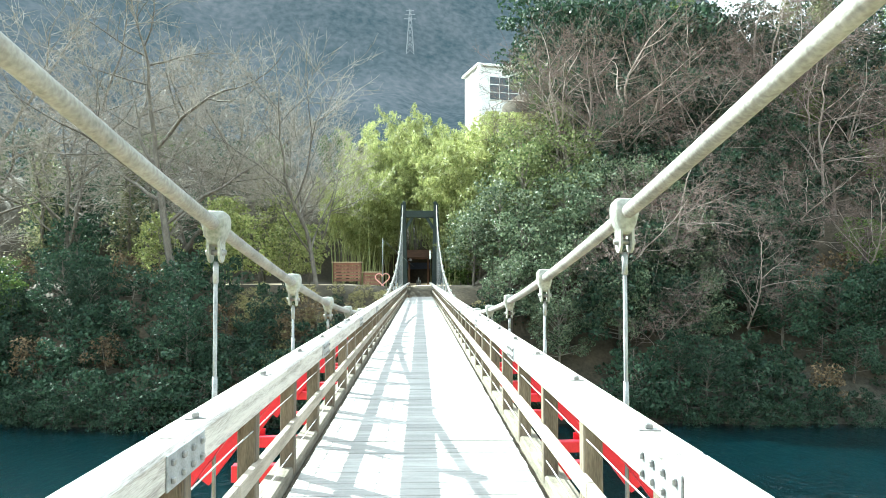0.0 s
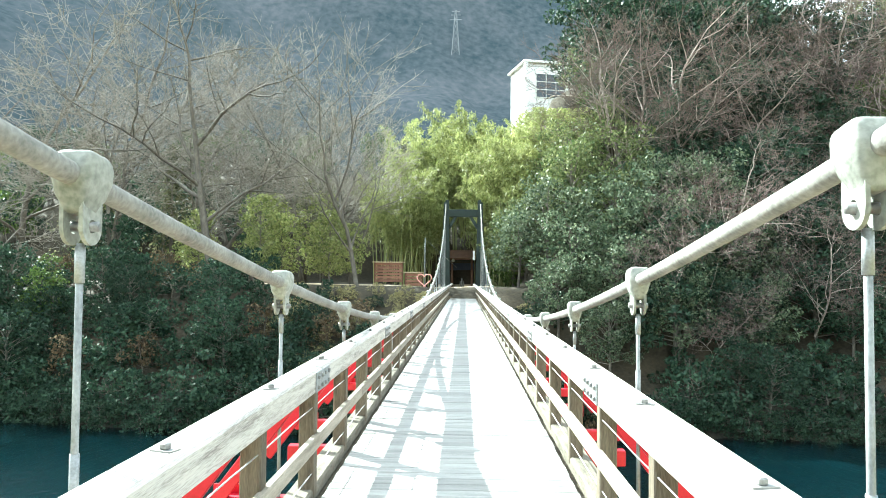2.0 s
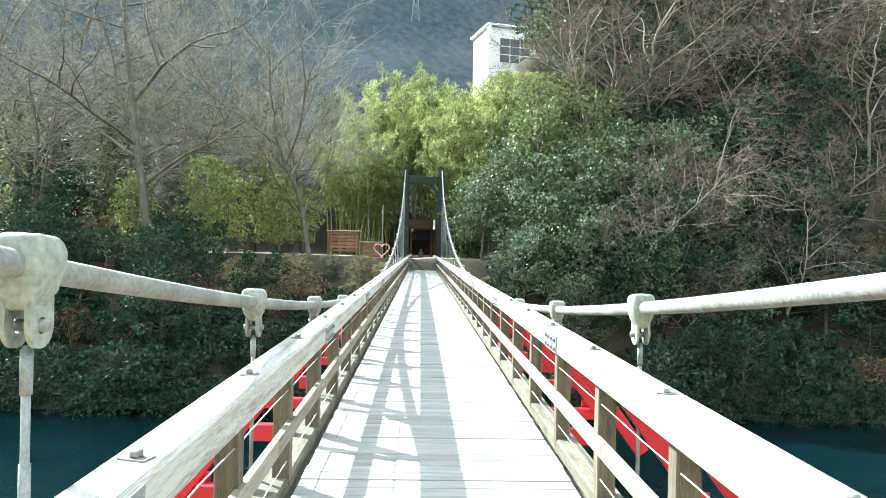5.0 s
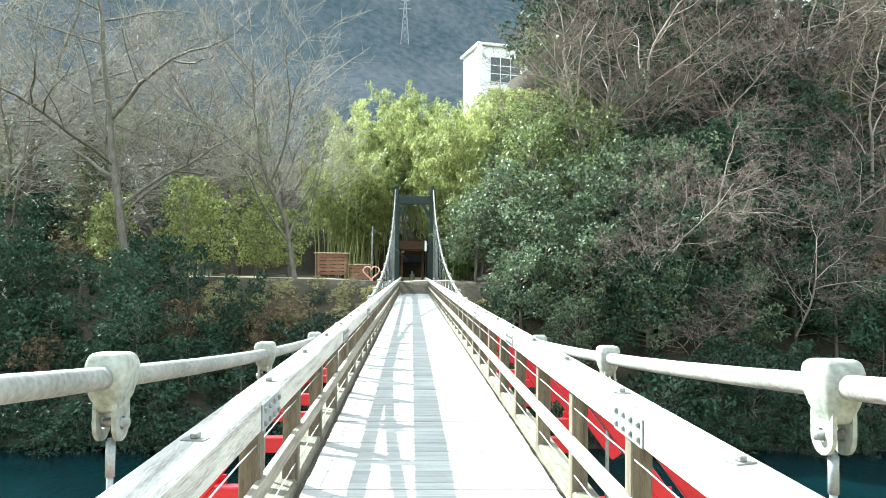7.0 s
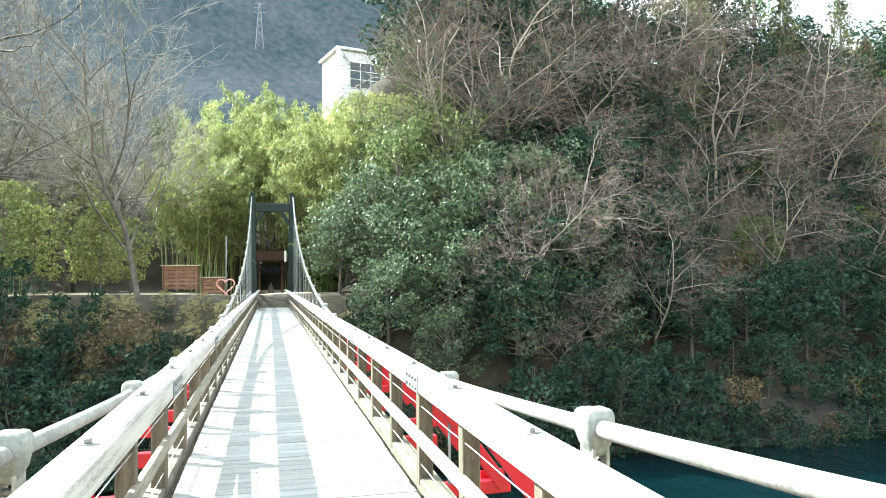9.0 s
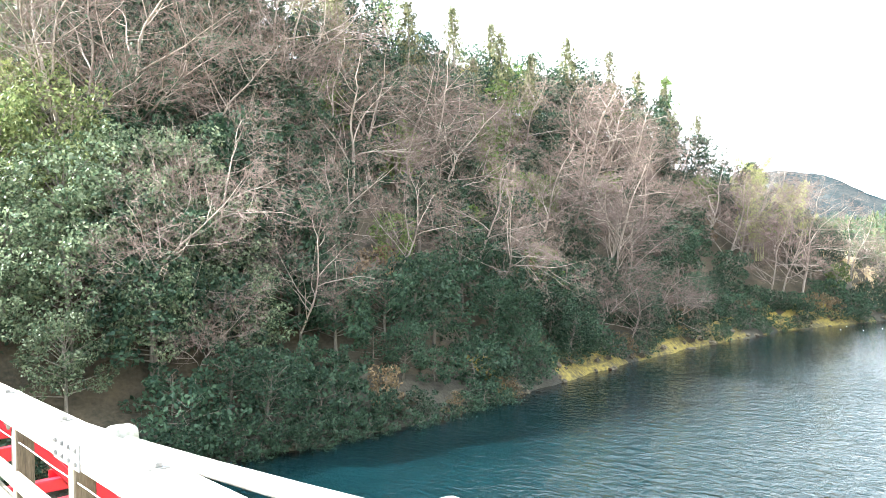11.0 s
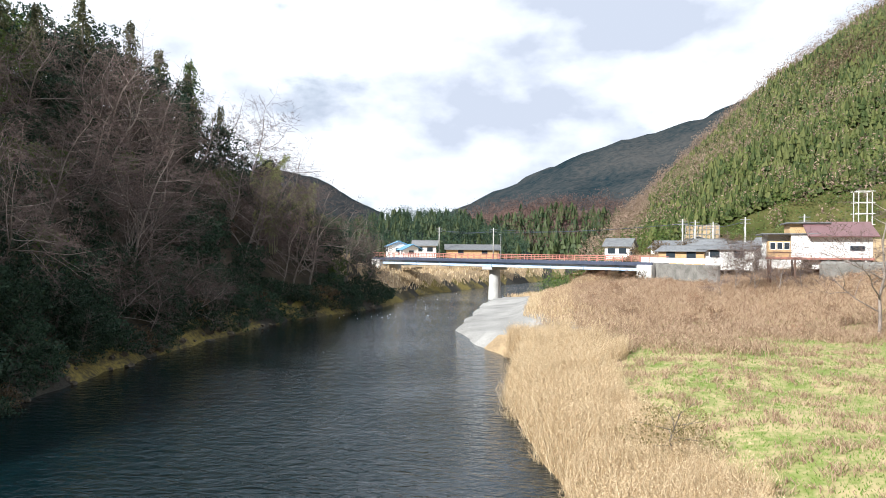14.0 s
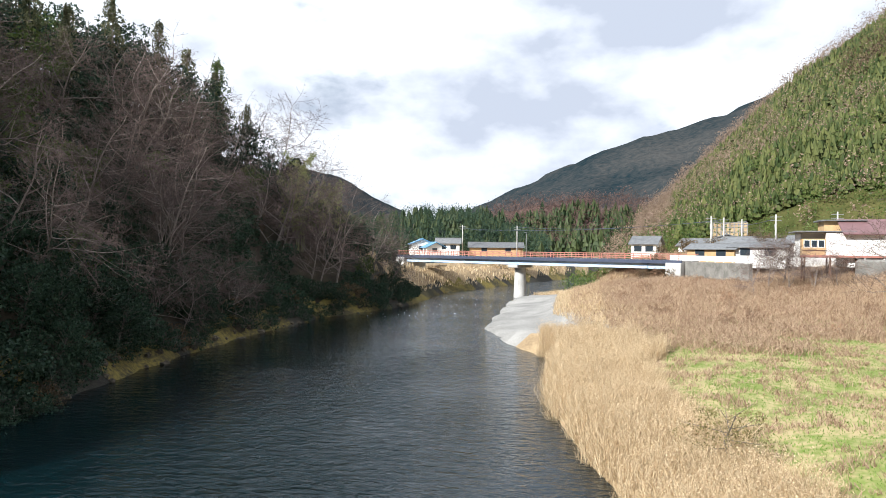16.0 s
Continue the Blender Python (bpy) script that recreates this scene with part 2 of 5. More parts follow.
# calm and ruffled reaches: the ripples rise and fall over tens of metres
calm, calm_r = n.new("ShaderNodeTexNoise"), n.new("ShaderNodeMapRange")
calm.inputs["Scale"].default_value, calm.inputs["Detail"].default_value = 0.09, 3
calm_r.inputs["From Min"].default_value, calm_r.inputs["From Max"].default_value = 0.36, 0.62
calm_r.inputs["To Min"].default_value, calm_r.inputs["To Max"].default_value = 0.5, 1.0
k.new(c.outputs["Object"], calm.inputs["Vector"])
# the current runs smooth under the wooded bank and breaks up in midstream
axis, stream, both = n.new("ShaderNodeSeparateXYZ"), n.new("ShaderNodeMapRange"), n.new("ShaderNodeMath")
stream.interpolation_type = "SMOOTHSTEP"
stream.inputs["From Min"].default_value, stream.inputs["From Max"].default_value = 47.0, 30.0
stream.inputs["To Min"].default_value, stream.inputs["To Max"].default_value = 0.30, 1.0
both.operation = "MULTIPLY"
k.new(c.outputs["Object"], axis.inputs[0])
k.new(axis.outputs["Y"], stream.inputs["Value"])
k.new(stream.outputs[0], both.inputs[0])
k.new(calm_r.outputs[0], both.inputs[1])
k.new(calm.outputs["Fac"], calm_r.inputs["Value"])
last = None
for sc, amt in ((0.5, 0.09), (1.4, 0.20), (4.0, 0.08)):
    t, bp = n.new("ShaderNodeTexNoise"), n.new("ShaderNodeBump")
    t.inputs["Scale"].default_value, t.inputs["Detail"].default_value, t.inputs["Distortion"].default_value = sc, 3, 0.8
    bp.inputs["Distance"].default_value = amt
    k.new(both.outputs[0], bp.inputs["Strength"])
    k.new(g.outputs["Vector"], t.inputs["Vector"])
    k.new(t.outputs["Fac"], bp.inputs["Height"])
    if last:
        k.new(last.outputs["Normal"], bp.inputs["Normal"])
    last = bp
k.new(last.outputs["Normal"], p.inputs["Normal"])
WATERMAT = wm

glass = bpy.data.materials.new("window_glass")
glass.use_nodes = True
glass.node_tree.nodes["Principled BSDF"].inputs["Base Color"].default_value = (0.03, 0.04, 0.05, 1)
glass.node_tree.nodes["Principled BSDF"].inputs["Roughness"].default_value = 0.06
GLASS = glass

# ---- mesh helpers ----


def mesh(name, verts, faces, material, smooth=False):
    me = bpy.data.meshes.new(name)
    me.from_pydata([tuple(v) for v in verts], [], [tuple(f) for f in faces])
    me.materials.append(material)
    if smooth:
        me.polygons.foreach_set("use_smooth", [True] * len(me.polygons))
    me.update()
    return me


def from_bm(name, bm, material, smooth=False):
    me = bpy.data.meshes.new(name)
    bm.to_mesh(me)
    bm.free()
    me.materials.append(material)
    if smooth:
        me.polygons.foreach_set("use_smooth", [True] * len(me.polygons))
    return me


def part(name, data, parent, label="", m=None):
    """One mesh as a part of a thing, or of a part."""
    ob = new(name, data)
    ob.parent = parent
    if m is not None:
        ob.matrix_basis = m
    return tagged(ob, label)


def block(name, x, y, z, material, bevel=0.0, at=(0, 0, 0)):
    """A box of size x, y, z round a place, its edges eased."""
    bm = bmesh.new()
    bmesh.ops.create_cube(bm, size=1)
    for v in bm.verts:
        v.co = Vector((v.co.x * x + at[0], v.co.y * y + at[1], v.co.z * z + at[2]))
    if bevel:
        bmesh.ops.bevel(bm, geom=bm.edges[:], offset=bevel, segments=1, affect="EDGES")
    return from_bm(name, bm, material)


def tube_data(points, radii, sides=8):
    """Vertices and faces of a tube along points."""
    pts = [Vector(q) for q in points]
    verts, faces = [], []
    for i, q in enumerate(pts):
        d = (pts[min(i + 1, len(pts) - 1)] - pts[max(i - 1, 0)]).normalized()
        u = d.cross(Vector((0, 0, 1)) if abs(d.z) < 0.9 else Vector((1, 0, 0))).normalized()
        w = d.cross(u)
        for s in range(sides):
            a = 2 * math.pi * s / sides
            verts.append(q + (u * math.cos(a) + w * math.sin(a)) * radii[i])
    for i in range(len(pts) - 1):
        for s in range(sides):
            a, b = i * sides + s, i * sides + (s + 1) % sides
            faces.append((a, b, b + sides, a + sides))
    return verts, faces


def tube(name, points, radii, material, sides=8, caps=True):
    v, f = tube_data(points, radii, sides)
    if caps:
        f.append(tuple(range(sides))[::-1])
        f.append(tuple(range(len(v) - sides, len(v))))
    return mesh(name, v, f, material, True)


def bar(name, a, b, w, h, material, bevel=0.0):
    """A straight bar of width w and height h from a to b."""
    a, b = Vector(a), Vector(b)
    d = b - a
    bm = bmesh.new()
    bmesh.ops.create_cube(bm, size=1)
    for v in bm.verts:
        v.co = Vector((v.co.x * w, v.co.y * d.length, v.co.z * h))
    if bevel:
        bmesh.ops.bevel(bm, geom=bm.edges[:], offset=bevel, segments=1, affect="EDGES")
    bm.transform(Matrix.Translation((a + b) / 2) @ d.to_track_quat("Y", "Z").to_matrix().to_4x4())
    return from_bm(name, bm, material)


def thing(name, label, category, group="", kind="", at=(0, 0, 0)):
    ob = new(name)
    ob.location = at
    return tagged(ob, label, category, group, kind)


def wobble(x, y, size, seed=0.0):
    return noise.noise(Vector((x / size, y / size, seed)))


# ---- ground, water ----
SF = ([-500, -60, -26, -20, 0, 15, 26, 40, 52, 64, 87, 106, 142, 160, 198, 260, 500], [90, 58, 50, 48, 48, 47.5, 47, 49, 51, 52, 51.5, 46, 46.5, 41, 31, 12, -60])
SN = ([-500, -60, 0, 20, 27, 41, 60, 71, 81, 115, 131, 171, 230, 500], [40, 12, 10, 15.5, 16.5, 19.5, 20.5, 26, 29.7, 30.4, 21, 16, -4, -85])


def step(a, b, v):
    t = min(max((v - a) / (b - a), 0.0), 1.0)
    return t * t * (3 - 2 * t)


def ground_z(x, y):
    df, dn = y - np.interp(x, *SF), np.interp(x, *SN) - y
    if df > -3 and df > dn:
        w = wobble(x, y, 4.0)
        edge = -8.2 + 2.2 * step(-2, 1.0, df + 0.8 * w)
        cap = float(np.interp(x, [-200, -40, 0, 20, 60, 95, 109, 118, 128, 160], [14, 14, 14, 26, 27, 22.5, 12.5, 3, -2, -3.5]))
        hill = min(0.86 * max(df - 1.0, 0), 6 + cap) + 1.2 * w * step(1, 6, df)
        terrace = min(0.85 * max(df - 1, 0), 6.9) + 0.2 * w * step(1, 4, df) + 0.62 * max(y - 74, 0) * step(74, 80, y)
        terrace = min(terrace, 6 + cap)
        k = step(4.0, 9.0, x)
        z = edge + hill * k + terrace * (1 - k)
        if abs(x) < 6 and 58 < y < 80:
            f = step(6, 4, abs(x)) * step(60, 64, y) * (1 - step(76, 80, y))
            z = z * (1 - f) + (DECK - 0.06) * f
        far = step(150, 700, math.hypot(x, y))
        return z * (1 - far) + 2.0 * far
    if dn > -3:
        w = wobble(x, y, 6.0, 3.0)
        z = -8.2 + 1.8 * step(-1.5, 0.8, dn) + 0.9 * step(0.5, 12, dn) + 0.25 * w
        z += 0.5 * step(20, 60, x) + 2.2 * step(62, 98, x) * step(6, 26, dn) + 0.3 * step(100, 130, x) * step(2, 15, dn)
        z += 2.6 * step(-2, -22, y) * step(30, 60, x)
        z += 4.2 * step(7, 15, dn) * step(116, 126, x)
        if 68 < x < 118:
            z -= 0.85 * step(68, 74, x) * (1 - step(112, 118, x)) * (1 - step(6, 9, dn))
        z += 6.2 * step(-6, -17, y) * (1 - step(8, 30, abs(x)))
        far = step(150, 700, math.hypot(x, y))
        return z * (1 - far) + 2.0 * far
    return -9.5


def ground_kind(x, y):
    df, dn = y - np.interp(x, *SF), np.interp(x, *SN) - y
    if df > dn:
        if df < 2.0:
            return 6 if x > 34 and wobble(x, y, 6.0, 1.5) > -0.15 else 1
        if (-15 < x < 2.4 and 58.6 < y < 64.5) or (abs(x) < 2.6 and 63 < y < 77):
            return 5
        return 3 if x > 118 else 0
    if 66 < x < 120 and dn < 9 + 2 * wobble(x, y, 5):
        return 4
    if x > 62 + 6 * wobble(x, y, 8) or dn < 5 + 2 * wobble(x, y, 4):
        return 3
    return 2


def spaced(lo, hi, fine_lo, fine_hi, d):
    a = list(np.arange(fine_lo, fine_hi + 0.01, d))
    v, s = fine_hi, d
    while v < hi:
        s *= 1.35
        v += s
        a.append(min(v, hi))
    v, s = fine_lo, d
    while v > lo:
        s *= 1.35
        v -= s
        a.insert(0, max(v, lo))
    return a


gx, gy = spaced(-2600, 2600, -60, 175, 1.6), spaced(-2600, 2600, -40, 112, 1.4)
verts = [(x, y, ground_z(x, y)) for y in gy for x in gx]
nx = len(gx)
faces = [(j * nx + i, j * nx + i + 1, (j + 1) * nx + i + 1, (j + 1) * nx + i) for j in range(len(gy) - 1) for i in range(nx - 1)]
gm = mesh("ground", verts, faces, EARTH, True)
for m_ in (ROCK, MEADOW, DRYSOIL, GRAVEL, PATHSOIL, MOSS):
    gm.materials.append(m_)
gm.polygons.foreach_set("material_index", [ground_kind((verts[f[0]][0] + verts[f[2]][0]) / 2, (verts[f[0]][1] + verts[f[2]][1]) / 2) for f in faces])
tagged(new("ground", gm), "river banks of earth, rock, gravel and dry meadow", "ground", kind="structure")
wv = [(-600, -120, WATER), (600, -120, WATER), (600, 200, WATER), (-600, 200, WATER)]
tagged(new("water", mesh("water", wv, [(0, 1, 2, 3)], WATERMAT)), "rippling dark teal river water", "water", kind="structure")

FOAM = mat("white_foam", (0.55, 0.58, 0.58), (0.8, 0.82, 0.82), 3.0, 0.6, 0.2, fine=20)
fr = np.random.default_rng(17)
fv, ff = [], []
while len(ff) < 90:
    x = fr.uniform(84, 150)
    y = fr.uniform(np.interp(x, *SN) + 1.5, np.interp(x, *SF) - 1.5)
    if wobble(x, y, 9, 2.2) + 0.3 * fr.random() < 0.12:
        continue
    a, w, b = fr.uniform(0.2, 0.7), fr.uniform(0.03, 0.07), len(fv)
    for i in range(6):
        t = i / 6 * 2 * math.pi
        fv.append((x + a * math.cos(t) * fr.uniform(0.6, 1.2), y + 0.3 * a * math.cos(t) + w * math.sin(t), WATER + 0.012 + 0.02 * fr.random()))
    ff.append(tuple(range(b, b + 6)))
tagged(new("foam_flecks", mesh("foam_flecks", fv, ff, FOAM)), "small white foam flecks drifting on the river", "foam", kind="stuff")

# ---- mountains, seen across the valley ----
HUB = (0.0, 16.0)


def ridge_z(az, r, prof, near, far, rough, seed):
    """Height of a hill whose crest, at distance far, shows at the elevation that prof gives for each bearing."""
    e = np.interp(az, *prof)
    top = far * math.tan(radians(e))
    t = (r - near) / (far - near)
    bow = 1.3 if far == 900 else 0.8
    t = min(max(t, 0), 1) ** bow if t < 1 else 1 - (t - 1) * 1.2
    x, y = HUB[0] + r * math.cos(radians(az)), HUB[1] + r * math.sin(radians(az))
    s = 0.16 * top * wobble(x, y, (far - near) * 0.35, seed) * step(0, 0.3, t) + rough * noise.fractal(Vector((x / (rough * 8), y / (rough * 8), seed)), 1.0, 2.0, 4)
    foot = 7.5 * step(-4.5, 0.0, az) if far == 420 else 0.0   # the green hill runs out under the river bank
    return x, y, max(top, 0) * t + s * min(1, 4 * max(t, 0)) * (1 if t < 0.98 else 0.5) - 3 - foot


def ridge(name, label, prof, near, far, rough, seed, material, cols=150, rows=30):
    prof = (prof[0], prof[1])
    lo, hi = prof[0][0], prof[0][-1]
    vs = []
    for j in range(rows):
        r = near + (far * 1.3 - near) * (j / (rows - 1))
        for i in range(cols):
            vs.append(ridge_z(lo + (hi - lo) * i / (cols - 1), r, prof, near, far, rough, seed))
    fs = [(j * cols + i, j * cols + i + 1, (j + 1) * cols + i + 1, (j + 1) * cols + i) for j in range(rows - 1) for i in range(cols - 1)]
    return tagged(new(name, mesh(name, vs, fs, material, True)), label, "mountain", kind="structure")


P_BACK = ([50, 58, 66, 76, 100, 130, 160, 185], [0, 9, 18, 27, 30, 26, 18, 5])
P_PEAK = ([14.5, 17.2, 19.5, 22.4, 26.3, 32, 40], [3.0, 4.1, 5.4, 6.7, 6.3, 6.0, 5.0])
P_RIGHT = ([-80, -40, -25, -11.4, -5, 1, 5, 9.1, 12], [8.5, 11.5, 12.7, 11.2, 9.2, 6.9, 5.2, 3.4, 1.4])
P_BROWN = ([-10, -3, 0, 4, 7, 10], [3.0, 4.1, 4.2, 4.0, 3.4, 2.0])
P_DARK = ([3.0, 5.5, 8, 11, 14, 17, 24], [0.3, 1.9, 2.9, 3.1, 2.7, 2.6, 1.8])
P_GREEN = ([-75, -40, -22, -15, -10, -5.6, -2.6, 0, 3], [14, 18, 16.8, 12.6, 8.2, 4.0, 1.6, 0.7, 0.1])
P_REAR = ([183, 200, 230, 260, 290], [6, 10, 12, 11, 9])
# the back mountain's blue haze comes from its material colour
ridge("mountain_back", "steep wooded mountain behind the grove, blue haze painted into its colour", P_BACK, 330, 900, 9, 1.3, BACKFOREST, 170, 44)
ridge("mountain_peak", "distant wooded peak down the valley, haze blue painted into its colour", P_PEAK, 900, 1500, 9, 2.3, FARFOREST, 80, 24)
ridge("mountain_right", "large mountain slope with brown woods, dark haze blue painted in", P_RIGHT, 500, 1100, 8, 5.1, FARFOREST, 150, 36)
ridge("hill_brown", "low hill of reddish-brown bare woods", P_BROWN, 330, 520, 5, 6.4, FARRED, 80, 24)
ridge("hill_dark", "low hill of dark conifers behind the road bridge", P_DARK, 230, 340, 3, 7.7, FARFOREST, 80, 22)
ridge("hill_green", "sunlit hillside planted with green conifers", P_GREEN, 150, 420, 4, 8.2, HILLGREEN, 150, 50)
# unseen ridge, added to close the open side and fill reflections
ridge("mountain_rear", "unseen wooded mountain added on the meadow side", P_REAR, 300, 800, 8, 9.9, FARFOREST, 80, 20)


def spikes(name, label, prof, near, far, rough, seed, spots, count, size, material, kind="stuff"):
    """Many far conifers in one mesh: ragged tiered cones."""
    rng = np.random.default_rng(int(seed * 10))
    vs, fs = [], []
    for _ in range(count):
        az, u = rng.uniform(*spots[0]), rng.uniform(*spots[1])
        x, y, z = ridge_z(az, near + (far - near) * u, prof, near, far, rough, seed)
        h = size * rng.uniform(0.5, 1.3)
        for tier in range(3):
            b = len(vs)
            z0, z1, w = z + h * (0.12 + 0.24 * tier), z + h * (0.55 + 0.24 * tier), h * (0.28 - 0.06 * tier)
            a0 = rng.uniform(0, 6.28)
            for s in range(8):
                a = a0 + s * math.pi / 4
                q = w * (1.0 if s % 2 else 0.55) * rng.uniform(0.8, 1.2)
                vs.append((x + q * math.cos(a), y + q * math.sin(a), z0 + rng.uniform(-0.05, 0.05) * h))
            vs.append((x + rng.uniform(-0.02, 0.02) * h, y, z1))
            fs += [(b + s, b + (s + 1) % 8, b + 8) for s in range(8)]
    return tagged(new(name, mesh(name, vs, fs, material)), label, "trees", kind=kind)


spikes("conifer_forest", "plantation of yellow-green conifers on the sunlit hillside", P_GREEN, 150, 420, 4, 8.2, ((-45, -6.0), (0.10, 0.90)), 14000, 4.3, LEAF_HILL)
spikes("conifer_wood", "wood of dark conifers on the low hill", P_DARK, 230, 340, 3, 7.7, ((4, 20), (0.0, 1.05)), 750, 5.2, LEAF_CONIFER)
spikes("conifer_belt", "belt of dark conifers at the foot of the brown hill", P_BROWN, 330, 520, 5, 6.4, ((-7, 7), (0.0, 0.42)), 520, 8.0, LEAF_CONIFER)


def puffs(name, label, prof, near, far, rough, seed, spots, count, size, material, leaves=80):
    """Many far leafless or bushy crowns in one mesh, each a loose cloud of small faces."""
    rng = np.random.default_rng(int(seed * 10) + 5)
    cs = []
    for _ in range(count):
        az, u = rng.uniform(*spots[0]), rng.uniform(*spots[1])
        x, y, z = ridge_z(az, near + (far - near) * u, prof, near, far, rough, seed)
        s = size * rng.uniform(0.6, 1.3)
        d = rng.normal(size=(leaves, 3))
        d /= np.linalg.norm(d, axis=1)[:, None]
        cs.append(np.array([x, y, z + s * 0.7]) + d * rng.uniform(0.45, 1, (leaves, 1)) * (s * 0.6, s * 0.6, s * 0.7))
    v, f = leaf_data(np.concatenate(cs), size * 0.12, size * 0.05, rng)
    return tagged(new(name, mesh(name, v, f, material)), label, "trees", kind="stuff")


def leaf_data(c, long, wide, rng, droop=0.0):
    """A rhombic leaf at each place c, turned at random."""
    m = len(c)
    u = rng.normal(size=(m, 3))
    u[:, 2] -= droop
    u /= np.linalg.norm(u, axis=1)[:, None]
    w = np.cross(u, rng.normal(size=(m, 3)))
    w /= np.linalg.norm(w, axis=1)[:, None] + 1e-9
    s = rng.uniform(0.6, 1.25, (m, 1))
    u, w = u * long * s * 0.5, w * wide * s * 0.5
    v = np.stack([c - u, c + w, c + u, c - w], 1).reshape(-1, 3)
    return v, np.arange(4 * m).reshape(-1, 4)


puffs("bare_hill_woods", "bare pinkish-brown woods along the edge of the green hill", P_GREEN, 150, 420, 4, 8.2, ((-32, -1.0), (0.05, 0.97)), 420, 6.0, LEAF_PINK)
puffs("bare_rim_woods", "bare pinkish woods down the rim of the green hill", P_GREEN, 150, 420, 4, 8.2, ((-14, -3.5), (0.3, 1.0)), 420, 5.0, LEAF_PINK)
puffs("bare_crest_woods", "bare woods on the crest of the green hill", P_GREEN, 150, 420, 4, 8.2, ((-30, -3.0), (0.80, 1.0)), 420, 6.0, LEAF_PINK)
puffs("rust_woods", "patches of rust-coloured trees on the green hill", P_GREEN, 150, 420, 4, 8.2, ((-24, -17.5), (0.45, 0.62)), 90, 6.5, LEAF_BROWN)
puffs("hill_edge_trees", "mixed greenish trees at the foot of the hill", P_GREEN, 150, 420, 4, 8.2, ((-30, 2), (0.0, 0.25)), 380, 4.5, LEAF_MID)
puffs("dark_hill_woods", "dense dark rounded trees on the low hill", P_DARK, 230, 340, 3, 7.7, ((3.5, 20), (0.0, 1.02)), 620, 5.0, LEAF_DARK, 100)
puffs("brown_hill_woods", "reddish bare woods on the low hill", P_BROWN, 330, 520, 5, 6.4, ((-9, 9), (0.05, 1.0)), 900, 8.0, LEAF_RUSSET, 36)

# ---- footbridge ----


def cable_x(y):
    return 1.185 + 0.26 * (max(abs(y - MID) - 8, 0) / 34) ** 2 * (1 if y > MID else 0.2)


def cable_z(y):
    return 0.76 + (0.0050 if y < MID else 0.0039) * (y - MID) ** 2


bridge = thing("footbridge", "narrow suspension footbridge with a weathered timber deck", "footbridge")
for s in (-1, 1):
    part("kerb", block("kerb", 0.17, END - START, 0.11, KERB, 0.014, (s * 1.035, (START + END) / 2, DECK + 0.005)), bridge, "grey lichen-stained timber kerb")
    part("stringer", block("stringer", 0.12, END - START, 0.18, RED, 0.008, (s * 0.7, (START + END) / 2, DECK - 0.155)), bridge, "red steel stringer under the deck")
# added dark strips that stand for the shade between deck and kerb
for s in (-1, 1):
    part("ledger", block("ledger", 0.16, END - START, 0.06, POST, 0.0, (s * 0.95, (START + END) / 2, DECK - 0.085)), bridge, "dark strip added as the shade in the gap at the deck edge")
PANEL = 2.62
POSTS = [10.05 + 1.31 * i for i in range(-21, 43)]
HANG = [11.30 + PANEL * i for i in range(-10, 21)]
SKEW = {-1: 0.0, 1: -0.30}   # the downstream side sits a little short of the other
beam = block("floor_beam", 3.5, 0.12, 0.16, RED, 0.008, (0, 0, DECK - 0.33))
stub = block("outrigger", 0.56, 0.10, 0.10, RED, 0.008, (0, 0, 0))
gusset = block("gusset_plate", 0.20, 0.012, 0.16, RED, 0.0, (0, 0, 0))
braces = {s: bar("knee_brace", (s * 1.62, 0, DECK - 0.03), (s * 1.06, 0, 0.82), 0.06, 0.10, RED, 0.005) for s in (-1, 1)}
for y in HANG:
    part("floor_beam", beam, bridge, "red steel floor beam", pose(0, y, 0))
for y in HANG:
    for s in (-1, 1):
        o = part("outrigger", stub, bridge, "red steel outrigger", pose(s * 1.40, y + SKEW[s] + 0.02, DECK - 0.04))
        part("gusset_plate", gusset, o, "", pose(0.16 * s, 0.062, 0.03))
for y in POSTS:
    for s in (-1, 1):
        part("knee_brace", braces[s], bridge, "red steel knee brace", pose(0, y + SKEW[s] - 0.085, 0))

